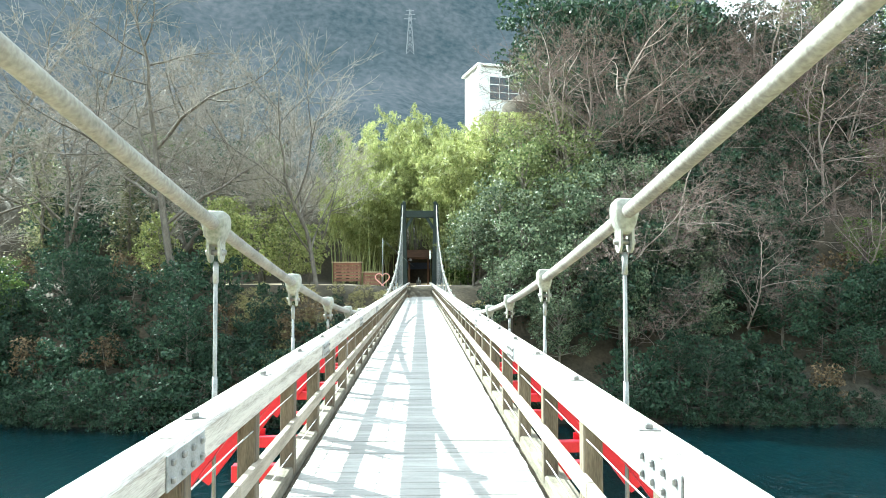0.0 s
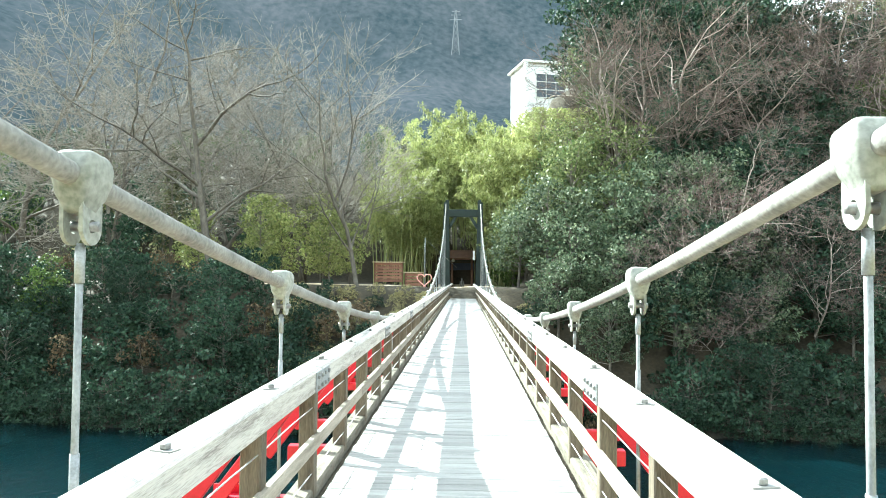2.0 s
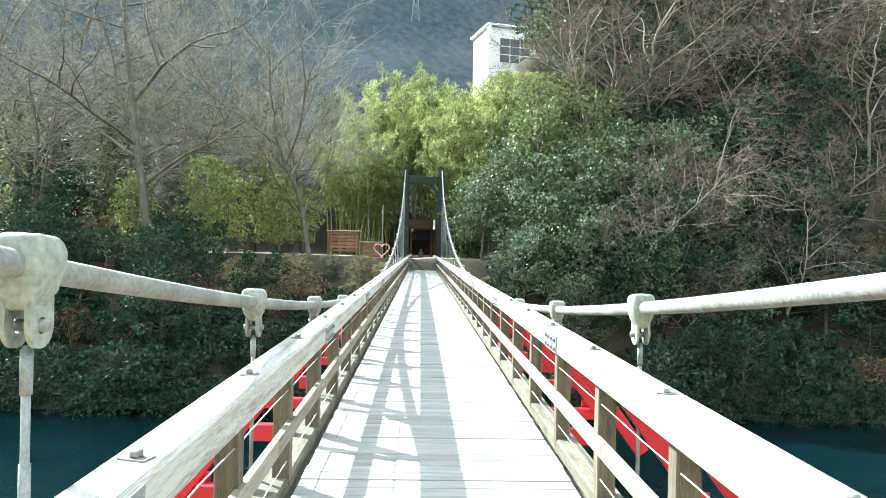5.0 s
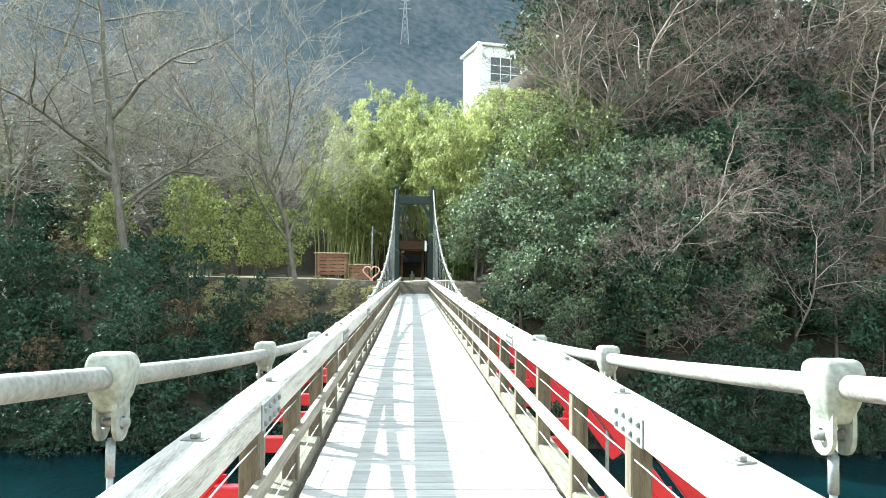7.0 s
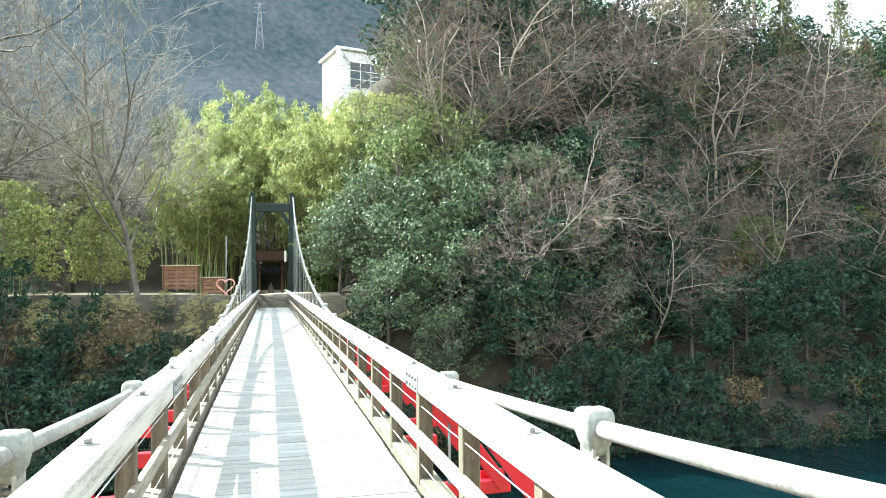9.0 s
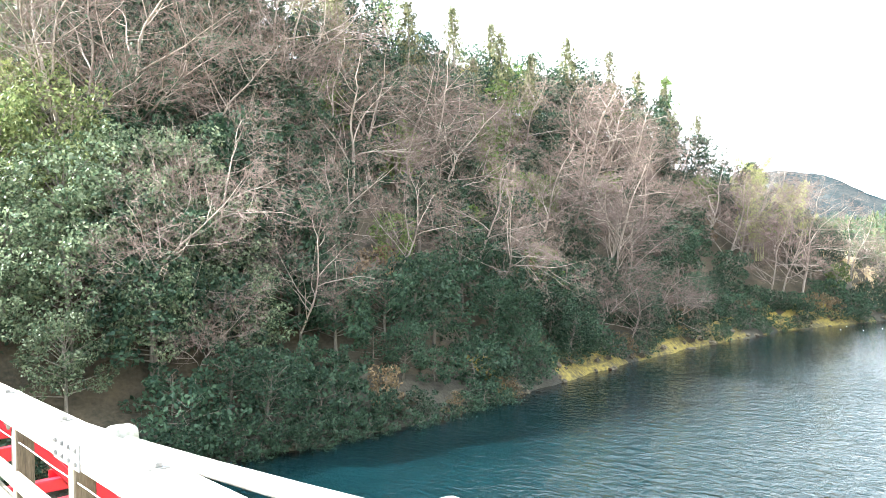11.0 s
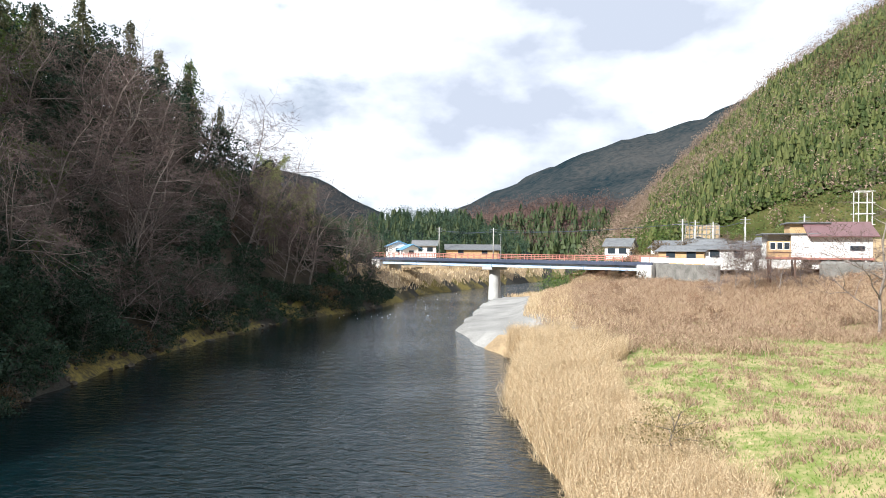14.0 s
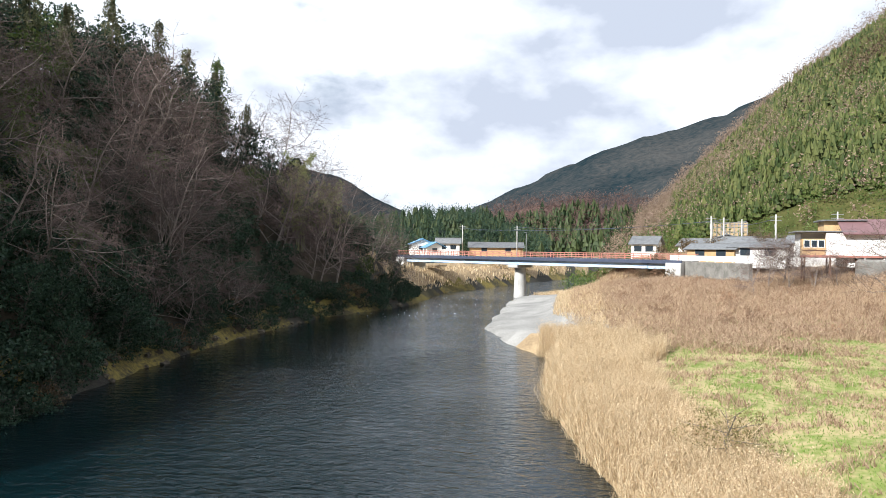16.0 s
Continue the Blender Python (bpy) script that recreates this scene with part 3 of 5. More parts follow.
for s, side in ((-1, "upstream"), (1, "downstream")):
    rail = thing("wooden_railing", "bleached timber railing with brown posts and steel wires", "railing", "railings of the footbridge")
    post = block("post", 0.11, 0.11, 0.79, POST, 0.008, (0, 0, 0))
    head = block("bolt", 0.03, 0.03, 0.022, DARKBOLT, 0.004)
    washer = block("washer", 0.085, 0.055, 0.005, DARKBOLT)
    for y in (q + SKEW[s] for q in POSTS):
        part("post", post, rail, "", pose(s * 1.0, y, DECK + 0.395))
        b = part("bolt", head, rail, "weathered bolt head", pose(s * 0.915, y, 1.056, 0, 0, 20 * math.sin(y * 7)))
        part("washer", washer, b, "", pose(0, 0, -0.0125))
    # top rail in lengths of three bays, joined by bolted plates
    joints = [10.98 + SKEW[s] + 3.93 * i for i in range(-8, 16)]
    ends = [START] + [j for j in joints if START < j < END] + [END]
    for a, b in zip(ends[:-1], ends[1:]):
        part("top_rail", block("top_rail", 0.165, b - a - 0.008, 0.145, RAIL, 0.014, (s * 0.915, (a + b) / 2, 0.968)), rail, "bleached square rail timber, checked and knotted")
    plate = block("splice_plate", 0.008, 0.42, 0.125, GALV, 0.002)
    rivet = block("plate_bolt", 0.016, 0.024, 0.024, DARKBOLT, 0.004)
    for j in joints:
        if START < j < END:
            o = part("splice_plate", plate, rail, "galvanised splice plate with eight bolts", pose(s * 0.8285, j, 0.965))
            for a in range(4):
                for c in (-0.03, 0.032):
                    part("plate_bolt", rivet, o, "", pose(-s * 0.010, -0.165 + 0.11 * a, c))
    mids = [START + 5.24 * i for i in range(17)]
    for a in mids:
        b = min(a + 5.24, END)
        if b > a:
            part("mid_rail", block("mid_rail", 0.05, b - a - 0.006, 0.095, MIDRAIL, 0.008, (s * 0.94, (a + b) / 2, 0.485)), rail, "weathered mid rail")
    for z in (0.72, 0.27):
        wire_pts = [(s * 0.962, y, z - 0.006 * math.sin((y - START) / 1.31 * math.pi) ** 2) for y in np.arange(START, END, 0.655)]
        part("wire", tube("wire", wire_pts, [0.0042] * len(wire_pts), WIRE, 5), rail, "steel guard wire")

for s in (-1, 1):
    line = [(s * cable_x(y), y, cable_z(y)) for y in np.arange(START, END + 0.01, 0.7)]
    line = [(s * 1.185, START - 16, -1.0)] + line + [(s * 1.45, END + 12, 1.0)]
    cab = tube("main_cable", line, [0.039] * len(line), CABLE, 14)
    tagged(new("main_cable", cab), "thick pale-grey wrapped main cable of the footbridge", "cable", "main cables")


def clamp_mesh():
    """A cast cable clamp: a rounded block about the cable, drawn in below, with an uneven skin."""
    bm = bmesh.new()
    bmesh.ops.create_uvsphere(bm, u_segments=24, v_segments=16, radius=1)
    for v in bm.verts:
        q = [math.copysign(abs(c) ** 0.42, c) for c in v.co]
        k = 1.0 if q[2] > -0.25 else 1.0 - 0.36 * min(1, (-0.25 - q[2]) / 0.5)
        v.co = Vector((0.072 * q[0] * k, 0.090 * q[1] * k * (1 - 0.10 * max(q[2], 0)), 0.088 * q[2] if q[2] > 0 else 0.118 * q[2]))
        v.co += v.co.normalized() * 0.005 * noise.noise(v.co * 23)
    return from_bm("clamp", bm, CLAMP, True)


def lug_mesh():
    """A hanger lug: a plate rounded below, with a round eye cut through."""
    bm = bmesh.new()
    outer, inner, m = [], [], 20
    for i in range(m):
        a = 2 * math.pi * i / m
        q = Vector((math.cos(a), math.sin(a)))
        o = q * 0.062
        if q.y > 0:
            o = Vector((max(-0.062, min(0.062, q.x * 0.1)), min(0.085, q.y * 0.12)))
        outer.append(o)
        inner.append(q * 0.023)
    rows = []
    for x in (-0.007, 0.007):
        rows.append(([bm.verts.new((x, o.x, o.y)) for o in outer], [bm.verts.new((x, o.x, o.y)) for o in inner]))
    for i in range(m):
        j = (i + 1) % m
        (o0, i0), (o1, i1) = rows
        bm.faces.new((o0[i], o0[j], i0[j], i0[i]))
        bm.faces.new((o1[j], o1[i], i1[i], i1[j]))
        bm.faces.new((o0[j], o0[i], o1[i], o1[j]))
        bm.faces.new((i0[i], i0[j], i1[j], i1[i]))
    bmesh.ops.recalc_face_normals(bm, faces=bm.faces[:])
    return from_bm("lug", bm, CLAMP)


CLAMPM, LUGM = clamp_mesh(), lug_mesh()
PINM = tube("pin", [(-0.06, 0, 0), (0.06, 0, 0)], [0.017, 0.017], DARKBOLT, 8)
ROD = tube("rod", [(0, 0, 0), (0, 0, 1)], [0.0125, 0.0125], GALV, 8)
SOCKET = tube("socket", [(0, 0, 0), (0, 0, 0.12)], [0.017, 0.017], GALV, 8)
LONGSOCKET = tube("socket", [(0, 0, 0), (0, 0, 0.30)], [0.017, 0.016], GALV, 8)
for s in (-1, 1):
    for y in (q + SKEW[s] for q in HANG):
        zc = cable_z(y)
        tilt = math.degrees(math.atan(0.0096 * (y - MID)))
        h = thing("hanger", "steel hanger rod hung from a pale cast cable clamp", "hanger", "hangers of the footbridge", at=(s * cable_x(y), y, zc))
        part("clamp", CLAMPM, h, "pale grey cast cable clamp", pose(0, 0, 0.0, tilt, 0, 3 * math.sin(y * 5)))
        for q in (-1, 1):
            part("lug", LUGM, h, "white-painted lug", pose(q * 0.032, 0, -0.155))
        part("pin", PINM, h, "", pose(0, 0, -0.155))
        low = DECK - 0.05 - zc
        part("rod", ROD, h, "twisted steel rope", Matrix.Translation((s * 0.0, 0, low)) @ Matrix.Diagonal((1, 1, -0.21 - low, 1)))
        if zc > 0.9:
            part("socket", SOCKET, h, "galvanised end socket", pose(0, 0, -0.34))
        if zc > 1.35:
            part("socket", LONGSOCKET, h, "galvanised turnbuckle socket", pose(0, 0, 0.74 - zc))
        part("socket", SOCKET, h, "galvanised end socket", pose(0, 0, low))


def tower(y):
    t = thing("bridge_tower", "dark green steel portal tower carrying the cables", "tower", "towers of the footbridge", at=(0, y, 0))
    top = cable_z(y)
    for s in (-1, 1):
        bm = bmesh.new()
        bmesh.ops.create_cube(bm, size=1)
        for v in bm.verts:
            up = v.co.z > 0
            out = v.co.x * s > 0
            v.co = Vector((s * ((1.62 if up else 1.95) if out else (1.22 if up else 1.0)), v.co.y * (0.5 if up else 0.9), top - 0.05 if up else -1.2))
        bmesh.ops.bevel(bm, geom=bm.edges[:], offset=0.03, segments=1, affect="EDGES")
        part("leg", from_bm("leg", bm, TOWER), t)
        part("saddle", block("saddle", 0.30, 0.55, 0.22, TOWER, 0.05, (s * 1.35, 0, top + 0.02)), t)
        part("knee", bar("knee", (s * 1.22, 0, top - 2.25), (s * 0.62, 0, top - 1.25), 0.3, 0.26, TOWER, 0.01), t)
    part("crossbeam", block("crossbeam", 2.46, 0.42, 0.62, TOWER, 0.02, (0, 0, top - 0.98)), t)
    return t


tower(END + 0.9)
tower(START - 0.9)

# ---- trees ----


def planted(name, label, category, group, parts, x, y, turn, size, lean=0.0, dz=0.0, lean_dir=0.0):
    """A tree of shared meshes, standing on the ground at x, y."""
    ob = thing(name, label, category, group)
    for pn, me, lb in parts:
        part(pn, me, ob, lb)
    ob.matrix_basis = Matrix.Translation((x, y, ground_z(x, y) - 0.15 + dz)) @ Matrix.Rotation(radians(lean), 4, Vector((math.cos(lean_dir), math.sin(lean_dir), 0))) @ Matrix.Rotation(turn, 4, "Z") @ Matrix.Diagonal((size, size, size, 1))
    return ob


def bare_tree(seed, height=10.0, trunk=0.2, spread=0.75, levels=5, first=0.28, droop=0.0, bark=None, many=(5, 4, 4, 4, 3), twig=None, flat=0.0):
    """A leafless tree: trunk and limbs, and a fine haze of twigs."""
    rng, bark = random.Random(seed), bark or PALEBARK
    wood, fine = ([], []), ([], [])

    def put(store, pts, rad, sides):
        v, f = tube_data(pts, rad, sides)
        b = len(store[0])
        store[0].extend(v)
        store[1].extend(tuple(i + b for i in q) for q in f)

    def grow(p0, d, length, r, level):
        segs = 4 if level < 2 else (3 if level < 3 else 2)
        pts, q, way = [p0.copy()], p0.copy(), d.copy()
        for _ in range(segs):
            way = (way + Vector((rng.gauss(0, 0.16), rng.gauss(0, 0.16), rng.gauss(0.05, 0.12) - droop * level * 0.04))).normalized()
            q = q + way * length / segs
            pts.append(q.copy())
        if level >= levels:
            side = way.orthogonal().normalized() * r
            turn = Matrix.Rotation(2.0944, 3, way)
            ring = [p0 + side, p0 + turn @ side, p0 + turn @ turn @ side]
            b = len(fine[0])
            fine[0].extend([tuple(v) for v in ring] + [tuple(q)])
            fine[1].extend(((b, b + 1, b + 3), (b + 1, b + 2, b + 3), (b + 2, b, b + 3)))
            return
        end = r * 0.55
        put(wood if level < 3 else fine, pts, [r + (end - r) * i / segs for i in range(segs + 1)], 6 if level < 2 else (4 if level < 3 else 3))
        count = many[level]
        for c in range(count):
            u = (0.45 if level else first) + (1 - (0.45 if level else first)) * (c + rng.random()) / count
            i = min(int(u * segs), segs - 1)
            base = pts[i].lerp(pts[i + 1], u * segs - i)
            side = way.cross(Vector((rng.gauss(0, 1), rng.gauss(0, 1), rng.gauss(0, 1)))).normalized()
            nd = (way * (1 - spread * 0.55) + side * spread + Vector((0, 0, 0.18))).normalized()
            if level >= 1:
                nd.z = nd.z * (1 - flat) + 0.12 * flat
                nd.normalize()
            grow(base, nd, length * rng.uniform(0.5, 0.72), max(r * rng.uniform(0.34, 0.5), 0.011), level + 1)
        grow(pts[-1], way, length * 0.62, max(end, 0.011), level + 1)

    grow(Vector((0, 0, 0)), Vector((rng.gauss(0, 0.06), rng.gauss(0, 0.06), 1)).normalized(), height * 0.55, trunk, 0)
    return [("trunk", mesh("trunk", *wood, bark, True), "grey-brown trunk and limbs"), ("twig_crown", mesh("twig_crown", *fine, twig or TWIG), "fine leafless twigs")]


def leafy_tree(seed, height, width, count, material, leaf, trunk=0.14, low=0.25, droop=0.2, clumps=26):
    """An evergreen: trunk, a few limbs, and clumps of leaves with gaps between."""
    rng, r = np.random.default_rng(seed), random.Random(seed)
    cs, wood = [], ([], [])
    lines = [([(0, 0, 0), (r.gauss(0, 0.1), r.gauss(0, 0.1), height * 0.4), (r.gauss(0, 0.2), r.gauss(0, 0.2), height * 0.85)], trunk)]
    per = count // clumps
    for i in range(clumps):
        h = low + (0.97 - low) * (i + r.random()) / clumps
        reach = width * math.sqrt(max(0.06, 1 - abs((h - 0.5) / 0.55) ** 2.2)) * r.uniform(0.35, 1.0)
        a = i * 2.399 + r.uniform(-0.5, 0.5)
        c = np.array([reach * math.cos(a), reach * math.sin(a), height * h])
        lines.append(([(0, 0, c[2] * 0.75), tuple(c * (0.6, 0.6, 0.9)), tuple(c)], trunk * 0.28))
        size = width * r.uniform(0.22, 0.42)
        d = rng.normal(size=(per, 3))
        d /= np.linalg.norm(d, axis=1)[:, None]
        cs.append(c + d * rng.uniform(0.35, 1, (per, 1)) ** 0.5 * (size, size, size * 0.62))
    for pts, q in lines:
        v, f = tube_data(pts, [q, q * 0.75, q * 0.3], 5)
        b = len(wood[0])
        wood[0].extend(v)
        wood[1].extend(tuple(k + b for k in w) for w in f)
    v, f = leaf_data(np.concatenate(cs), leaf, leaf * 0.55, rng, droop)
    return [("trunk", mesh("trunk", *wood, BARK, True), ""), ("crown", mesh("crown", v, f, material), "")]


def bamboo(seed, height=12.0, stems=9, per=700):
    """A clump of arching bamboo culms with feathery leaf sprays."""
    rng, r = np.random.default_rng(seed), random.Random(seed)
    culms, cs = [], []
    for _ in range(stems):
        x, y, a, h = r.gauss(0, 0.9), r.gauss(0, 0.9), r.uniform(0, 6.28), height * r.uniform(0.62, 1.15)
        bend = r.uniform(0.12, 0.36) * h
        pts = [(x + bend * t ** 2.6 * math.cos(a), y + bend * t ** 2.6 * math.sin(a), h * t - 0.35 * bend * t ** 4) for t in (0, 0.25, 0.5, 0.7, 0.85, 1)]
        v, f = tube_data(pts, [0.055, 0.05, 0.042, 0.03, 0.02, 0.008], 5)
        culms.append(("culm", mesh("culm", v, f, CULM, True), ""))
        t = rng.beta(2.6, 1.5, per) * 0.68 + 0.32
        q = np.stack([np.interp(t, (0, 0.25, 0.5, 0.7, 0.85, 1), [p_[i] for p_ in pts]) for i in range(3)], 1)
        spray = np.sin(t * 47 + x * 9) * 0.5 + 0.5
        ang = np.floor(t * 24) * 2.4 + rng.normal(0, 0.5, per)
        out = rng.uniform(0.1, 1.0, per) * (0.35 + 1.0 * np.sin(np.pi * np.clip((t - 0.25) / 0.8, 0, 1))) * (0.6 + 0.6 * spray)
        q += np.stack([out * np.cos(ang), out * np.sin(ang), 0.25 * out - 0.45 * out ** 2 + rng.normal(0, 0.12, per)], 1)
        cs.append(q)
    v, f = leaf_data(np.concatenate(cs), 0.42, 0.075, rng, 1.1)
    return culms + [("foliage", mesh("foliage", v, f, LEAF_BAMBOO), "feathery yellow-green leaves")]


def conifer(seed, height=13.0, width=2.4, count=2400, material=None):
    """A cedar: straight trunk with layered, slightly hanging boughs."""
    rng = np.random.default_rng(seed)
    t = rng.uniform(0.16, 1, count) ** 0.85
    tier = np.floor(t * 17) / 17
    ang = tier * 61 + np.floor(rng.uniform(0, 5, count)) * 1.257 + rng.normal(0, 0.22, count)
    tier = tier + rng.normal(0, 0.012, count)
    reach = width * np.clip(1.03 - tier, 0.02, 1) ** 0.7 * (0.8 + 0.4 * np.sin(np.floor(t * 17) * 2.3 + np.floor(ang * 0.9)))
    out = reach * rng.uniform(0.1, 1, count) ** 0.7
    c = np.stack([out * np.cos(ang), out * np.sin(ang), height * tier - 0.28 * out + rng.normal(0, 0.24, count)], 1)
    v, f = leaf_data(c, 0.36, 0.14, rng, 0.5)
    return [("trunk", tube("trunk", [(0, 0, 0), (0.05, 0, height * 0.5), (0, 0, height)], [0.2, 0.12, 0.02], BARK, 6), ""), ("needle_crown", mesh("needle_crown", v, f, material or LEAF_CEDAR), "")]


BARE = [bare_tree(11 + i, 10, 0.12, (0.95, 1.05, 0.9, 1.1)[i], 5, 0.22, 0.12, None, (6, 4, 3, 3, 3), None, 0.62) for i in range(4)]
GREYBARE = [bare_tree(21 + i, 10, 0.14, (0.8, 0.92, 0.85)[i], 5, 0.22, 0.06, BARK, (6, 4, 3, 3, 3), GREYTWIG, 0.38) for i in range(3)]
BIGBARE = [bare_tree(31, 16, 0.24, 0.9, 5, 0.2, 0.05, BARK, (6, 5, 4, 3, 3), GREYTWIG, 0.3), bare_tree(36, 13, 0.16, 0.7, 5, 0.18, -0.1, BARK, (6, 4, 3, 3, 3), GREYTWIG, 0.1)]
UPBARE = [bare_tree(41 + i, 11, 0.15, 0.85, 5, 0.12, 0.0, PALEBARK, (7, 4, 4, 3, 3), None, 0.2) for i in range(2)]
REACH = [bare_tree(51 + i, 8, 0.08, 1.0, 5, 0.2, 0.2, None, (6, 4, 3, 3, 3), None, 0.5) for i in range(2)]
EVER = [leafy_tree(61 + i, 7.0, 3.0, 2900, LEAF_DARK, 0.30) for i in range(3)]
OLIVE = [leafy_tree(65 + i, 7.0, 3.0, 4400, LEAF_OLIVE, 0.25) for i in range(2)]
TEAL = [leafy_tree(68 + i, 7.0, 3.0, 4400, LEAF_TEAL, 0.24) for i in range(2)]
GREEN = [leafy_tree(71 + i, 6.0, 2.3, 1900, LEAF_MID, 0.30) for i in range(2)]
SHRUB = [leafy_tree(81 + i, 2.4, 1.9, 1000, LEAF_DARK, 0.25, 0.05, 0.05, 0.3, 16) for i in range(3)]
YOUNG = [leafy_tree(91, 6.5, 1.6, 1900, LEAF_BAMBOO, 0.26, 0.06, 0.2, 0.5, 44)]
GOLD = [leafy_tree(95, 5.0, 1.9, 1500, LEAF_YELLOW, 0.22, 0.08, 0.3)]
BROWNB = [leafy_tree(97, 2.6, 1.7, 800, LEAF_BROWN, 0.22, 0.04, 0.05, 0.2, 14)]
YELLOWB = [leafy_tree(99, 2.2, 1.7, 900, leaf_mat("yellowish_bush_leaf", (0.22, 0.20, 0.08), (0.52, 0.46, 0.25), 0.45, 0.6), 0.17, 0.03, 0.05, 0.2, 14)]
BAM = [bamboo(101 + i) for i in range(3)]
CON = [conifer(111, 13, 3.6, 2900), conifer(112, 11, 3.5, 2300, LEAF_MID), conifer(113, 12, 3.1, 2300)]

rng = random.Random(7)
L_BARE = "leafless grey-brown tree with fine pinkish twigs"
L_EVER = "dense dark evergreen tree with glossy leaves on the bank"
L_SHRUB = "dark evergreen shrub low on the river bank"


def rand_turn():
    return rng.uniform(0, 6.28)


# large bare trees on the terrace beside the path
planted("bare_tree", "tall spreading bare tree with a thick forked trunk", "tree", "bare trees", BIGBARE[0], -17.8, 57.6, 1.0, 1.32)
planted("bare_tree", "slender bare tree with several upright limbs", "tree", "bare trees", BIGBARE[1], -7.6, 57.8, 2.2, 1.2)
for x, y, s in ((-27, 60, 1.3), (-23, 64, 1.35), (-34, 59, 1.3), (-30, 67, 1.45), (-14, 69, 1.25), (-20, 72, 1.4), (-38, 66, 1.5), (-9.5, 66.5, 0.9), (-25, 76, 1.5), (-16, 80, 1.3)):
    planted("bare_tree", L_BARE, "tree", "bare trees", GREYBARE[int(abs(x)) % 3], x, y, rand_turn(), s * (1.5 if y > 65 else 1.15))
for x, y, s in ((-13.5, 59.5, 0.85), (-15.5, 62, 1.0), (-10.0, 60.0, 0.9), (-10.8, 61.5, 0.75), (-21, 61, 0.8), (-12, 66.5, 1.2), (-14.8, 58.5, 1.05), (-16, 66, 1.2), (-9, 63.5, 0.8), (-19.5, 59, 0.9)):
    if int(x * 10) % 3 == 1:
        planted("bamboo_clump", "small feathery yellow-green bamboo clump beside the path", "bamboo", "bamboo beside the path", BAM[int(-x) % 3], x, y, rand_turn(), s * 0.52)
    else:
        planted("young_bamboo_tree", "small airy yellow-green tree beside the path", "tree", "yellow-green trees", YOUNG[0], x, y, rand_turn(), s)
for i in range(18):
    x, y = rng.uniform(-46, -22), rng.uniform(54.5, 58.5)
    planted("evergreen_tree", "leafy tree of uneven height on the terrace edge", "tree", "evergreen trees", (EVER + GREEN)[i % 5], x, y, rand_turn(), rng.uniform(0.45, 0.95))
# conifers behind the terrace
for x, y, s in ((-14.5, 72, 0.9), (-27, 72, 1.0), (-6.5, 84, 0.75), (-5.2, 86, 0.7), (-36, 74, 1.1), (-2.0, 90, 0.7)):
    planted("conifer", "dark green cedar among the bare trees", "tree", "conifers", CON[0], x, y, rand_turn(), s)
# bamboo grove behind the tower
for i in range(34):
    x, y = -7.0 + 10.8 * rng.random(), 71 + 15 * rng.random()
    if abs(x) < 3.2 and y < 79:
        y += 8
    planted("bamboo_clump", "sunlit yellow-green bamboo clump with arching stems", "bamboo", "bamboo grove", BAM[i % 3], x, y, rand_turn(), rng.uniform(0.85, 1.1) * (0.85 if x > 1 else 1))
for i in range(44):
    x, y = rng.uniform(3.0, 11.0), rng.uniform(68, 84)
    room = 1.7 + (y - 8) * 0.243 - ground_z(x, y)
    if room > 7:
        planted("bamboo_clump", "sunlit yellow-green bamboo clump with arching stems", "bamboo", "bamboo grove", BAM[i % 3], x, y, rand_turn(), min(room / 13.2, 1.3) * rng.uniform(0.85, 1.0))
    elif room > 1.2:
        planted("young_bamboo_tree", "short airy yellow-green tree above the grove", "tree", "yellow-green trees", YOUNG[0], x, y, rand_turn(), min(room / 6.4, 0.9))
# evergreen mass beside the tower
for x, y, s in ((4.8, 61, 1.0), (6.0, 57.5, 1.05), (8.2, 60, 1.2), (7.5, 55, 0.95), (10.5, 57, 1.15), (10, 53, 0.95), (12.8, 55, 1.1), (5.3, 65.5, 0.95), (8.3, 65, 0.95), (11.5, 62, 1.2), (14.5, 59, 1.1), (13.5, 51.5, 0.85), (6.2, 53, 0.75), (9.0, 50.6, 0.7), (4.0, 58, 0.8), (16, 54, 1.0), (12.5, 69, 0.85), (17, 58, 1.2), (19, 55, 1.0), (21, 59, 1.2), (18.5, 51.5, 0.8), (23, 54, 1.0), (13.0, 90, 0.85), (14.6, 88, 1.0)):
    planted("evergreen_tree", "broad evergreen tree with glossy grey-green leaves", "tree", "evergreen trees", (TEAL if y < 60 else OLIVE)[int(x * 7) % 2] if x < 20 else EVER[int(x * 7) % 3], x, y, rand_turn(), s)
for x, y, s in ((3.8, 70.5, 1.0), (5.4, 73, 0.85), (4.2, 66, 0.7), (13, 74, 1.2), (6.8, 69, 0.8)):
    planted("evergreen_tree", "yellow-green leafy tree lit from behind", "tree", "evergreen trees", GREEN[int(x) % 2], x, y, rand_turn(), s)
# big bare trees on the slope
for x, y, s, t in ((13.0, 64.5, 1.3, 0.4), (18.6, 66, 1.2, 2.0)):
    planted("bare_tree", "bare tree with pale upswept limbs and a wide pinkish crown", "tree", "bare trees", UPBARE[int(x) % 2], x, y, t, s, 8)
for x, y, s, t in ((26, 68, 1.2, 4.4), (33, 71, 1.3, 1.3)):
    planted("bare_tree", "bare tree with pale limbs and a wide pinkish crown", "tree", "bare trees", BARE[int(x) % 4], x, y, t, s)
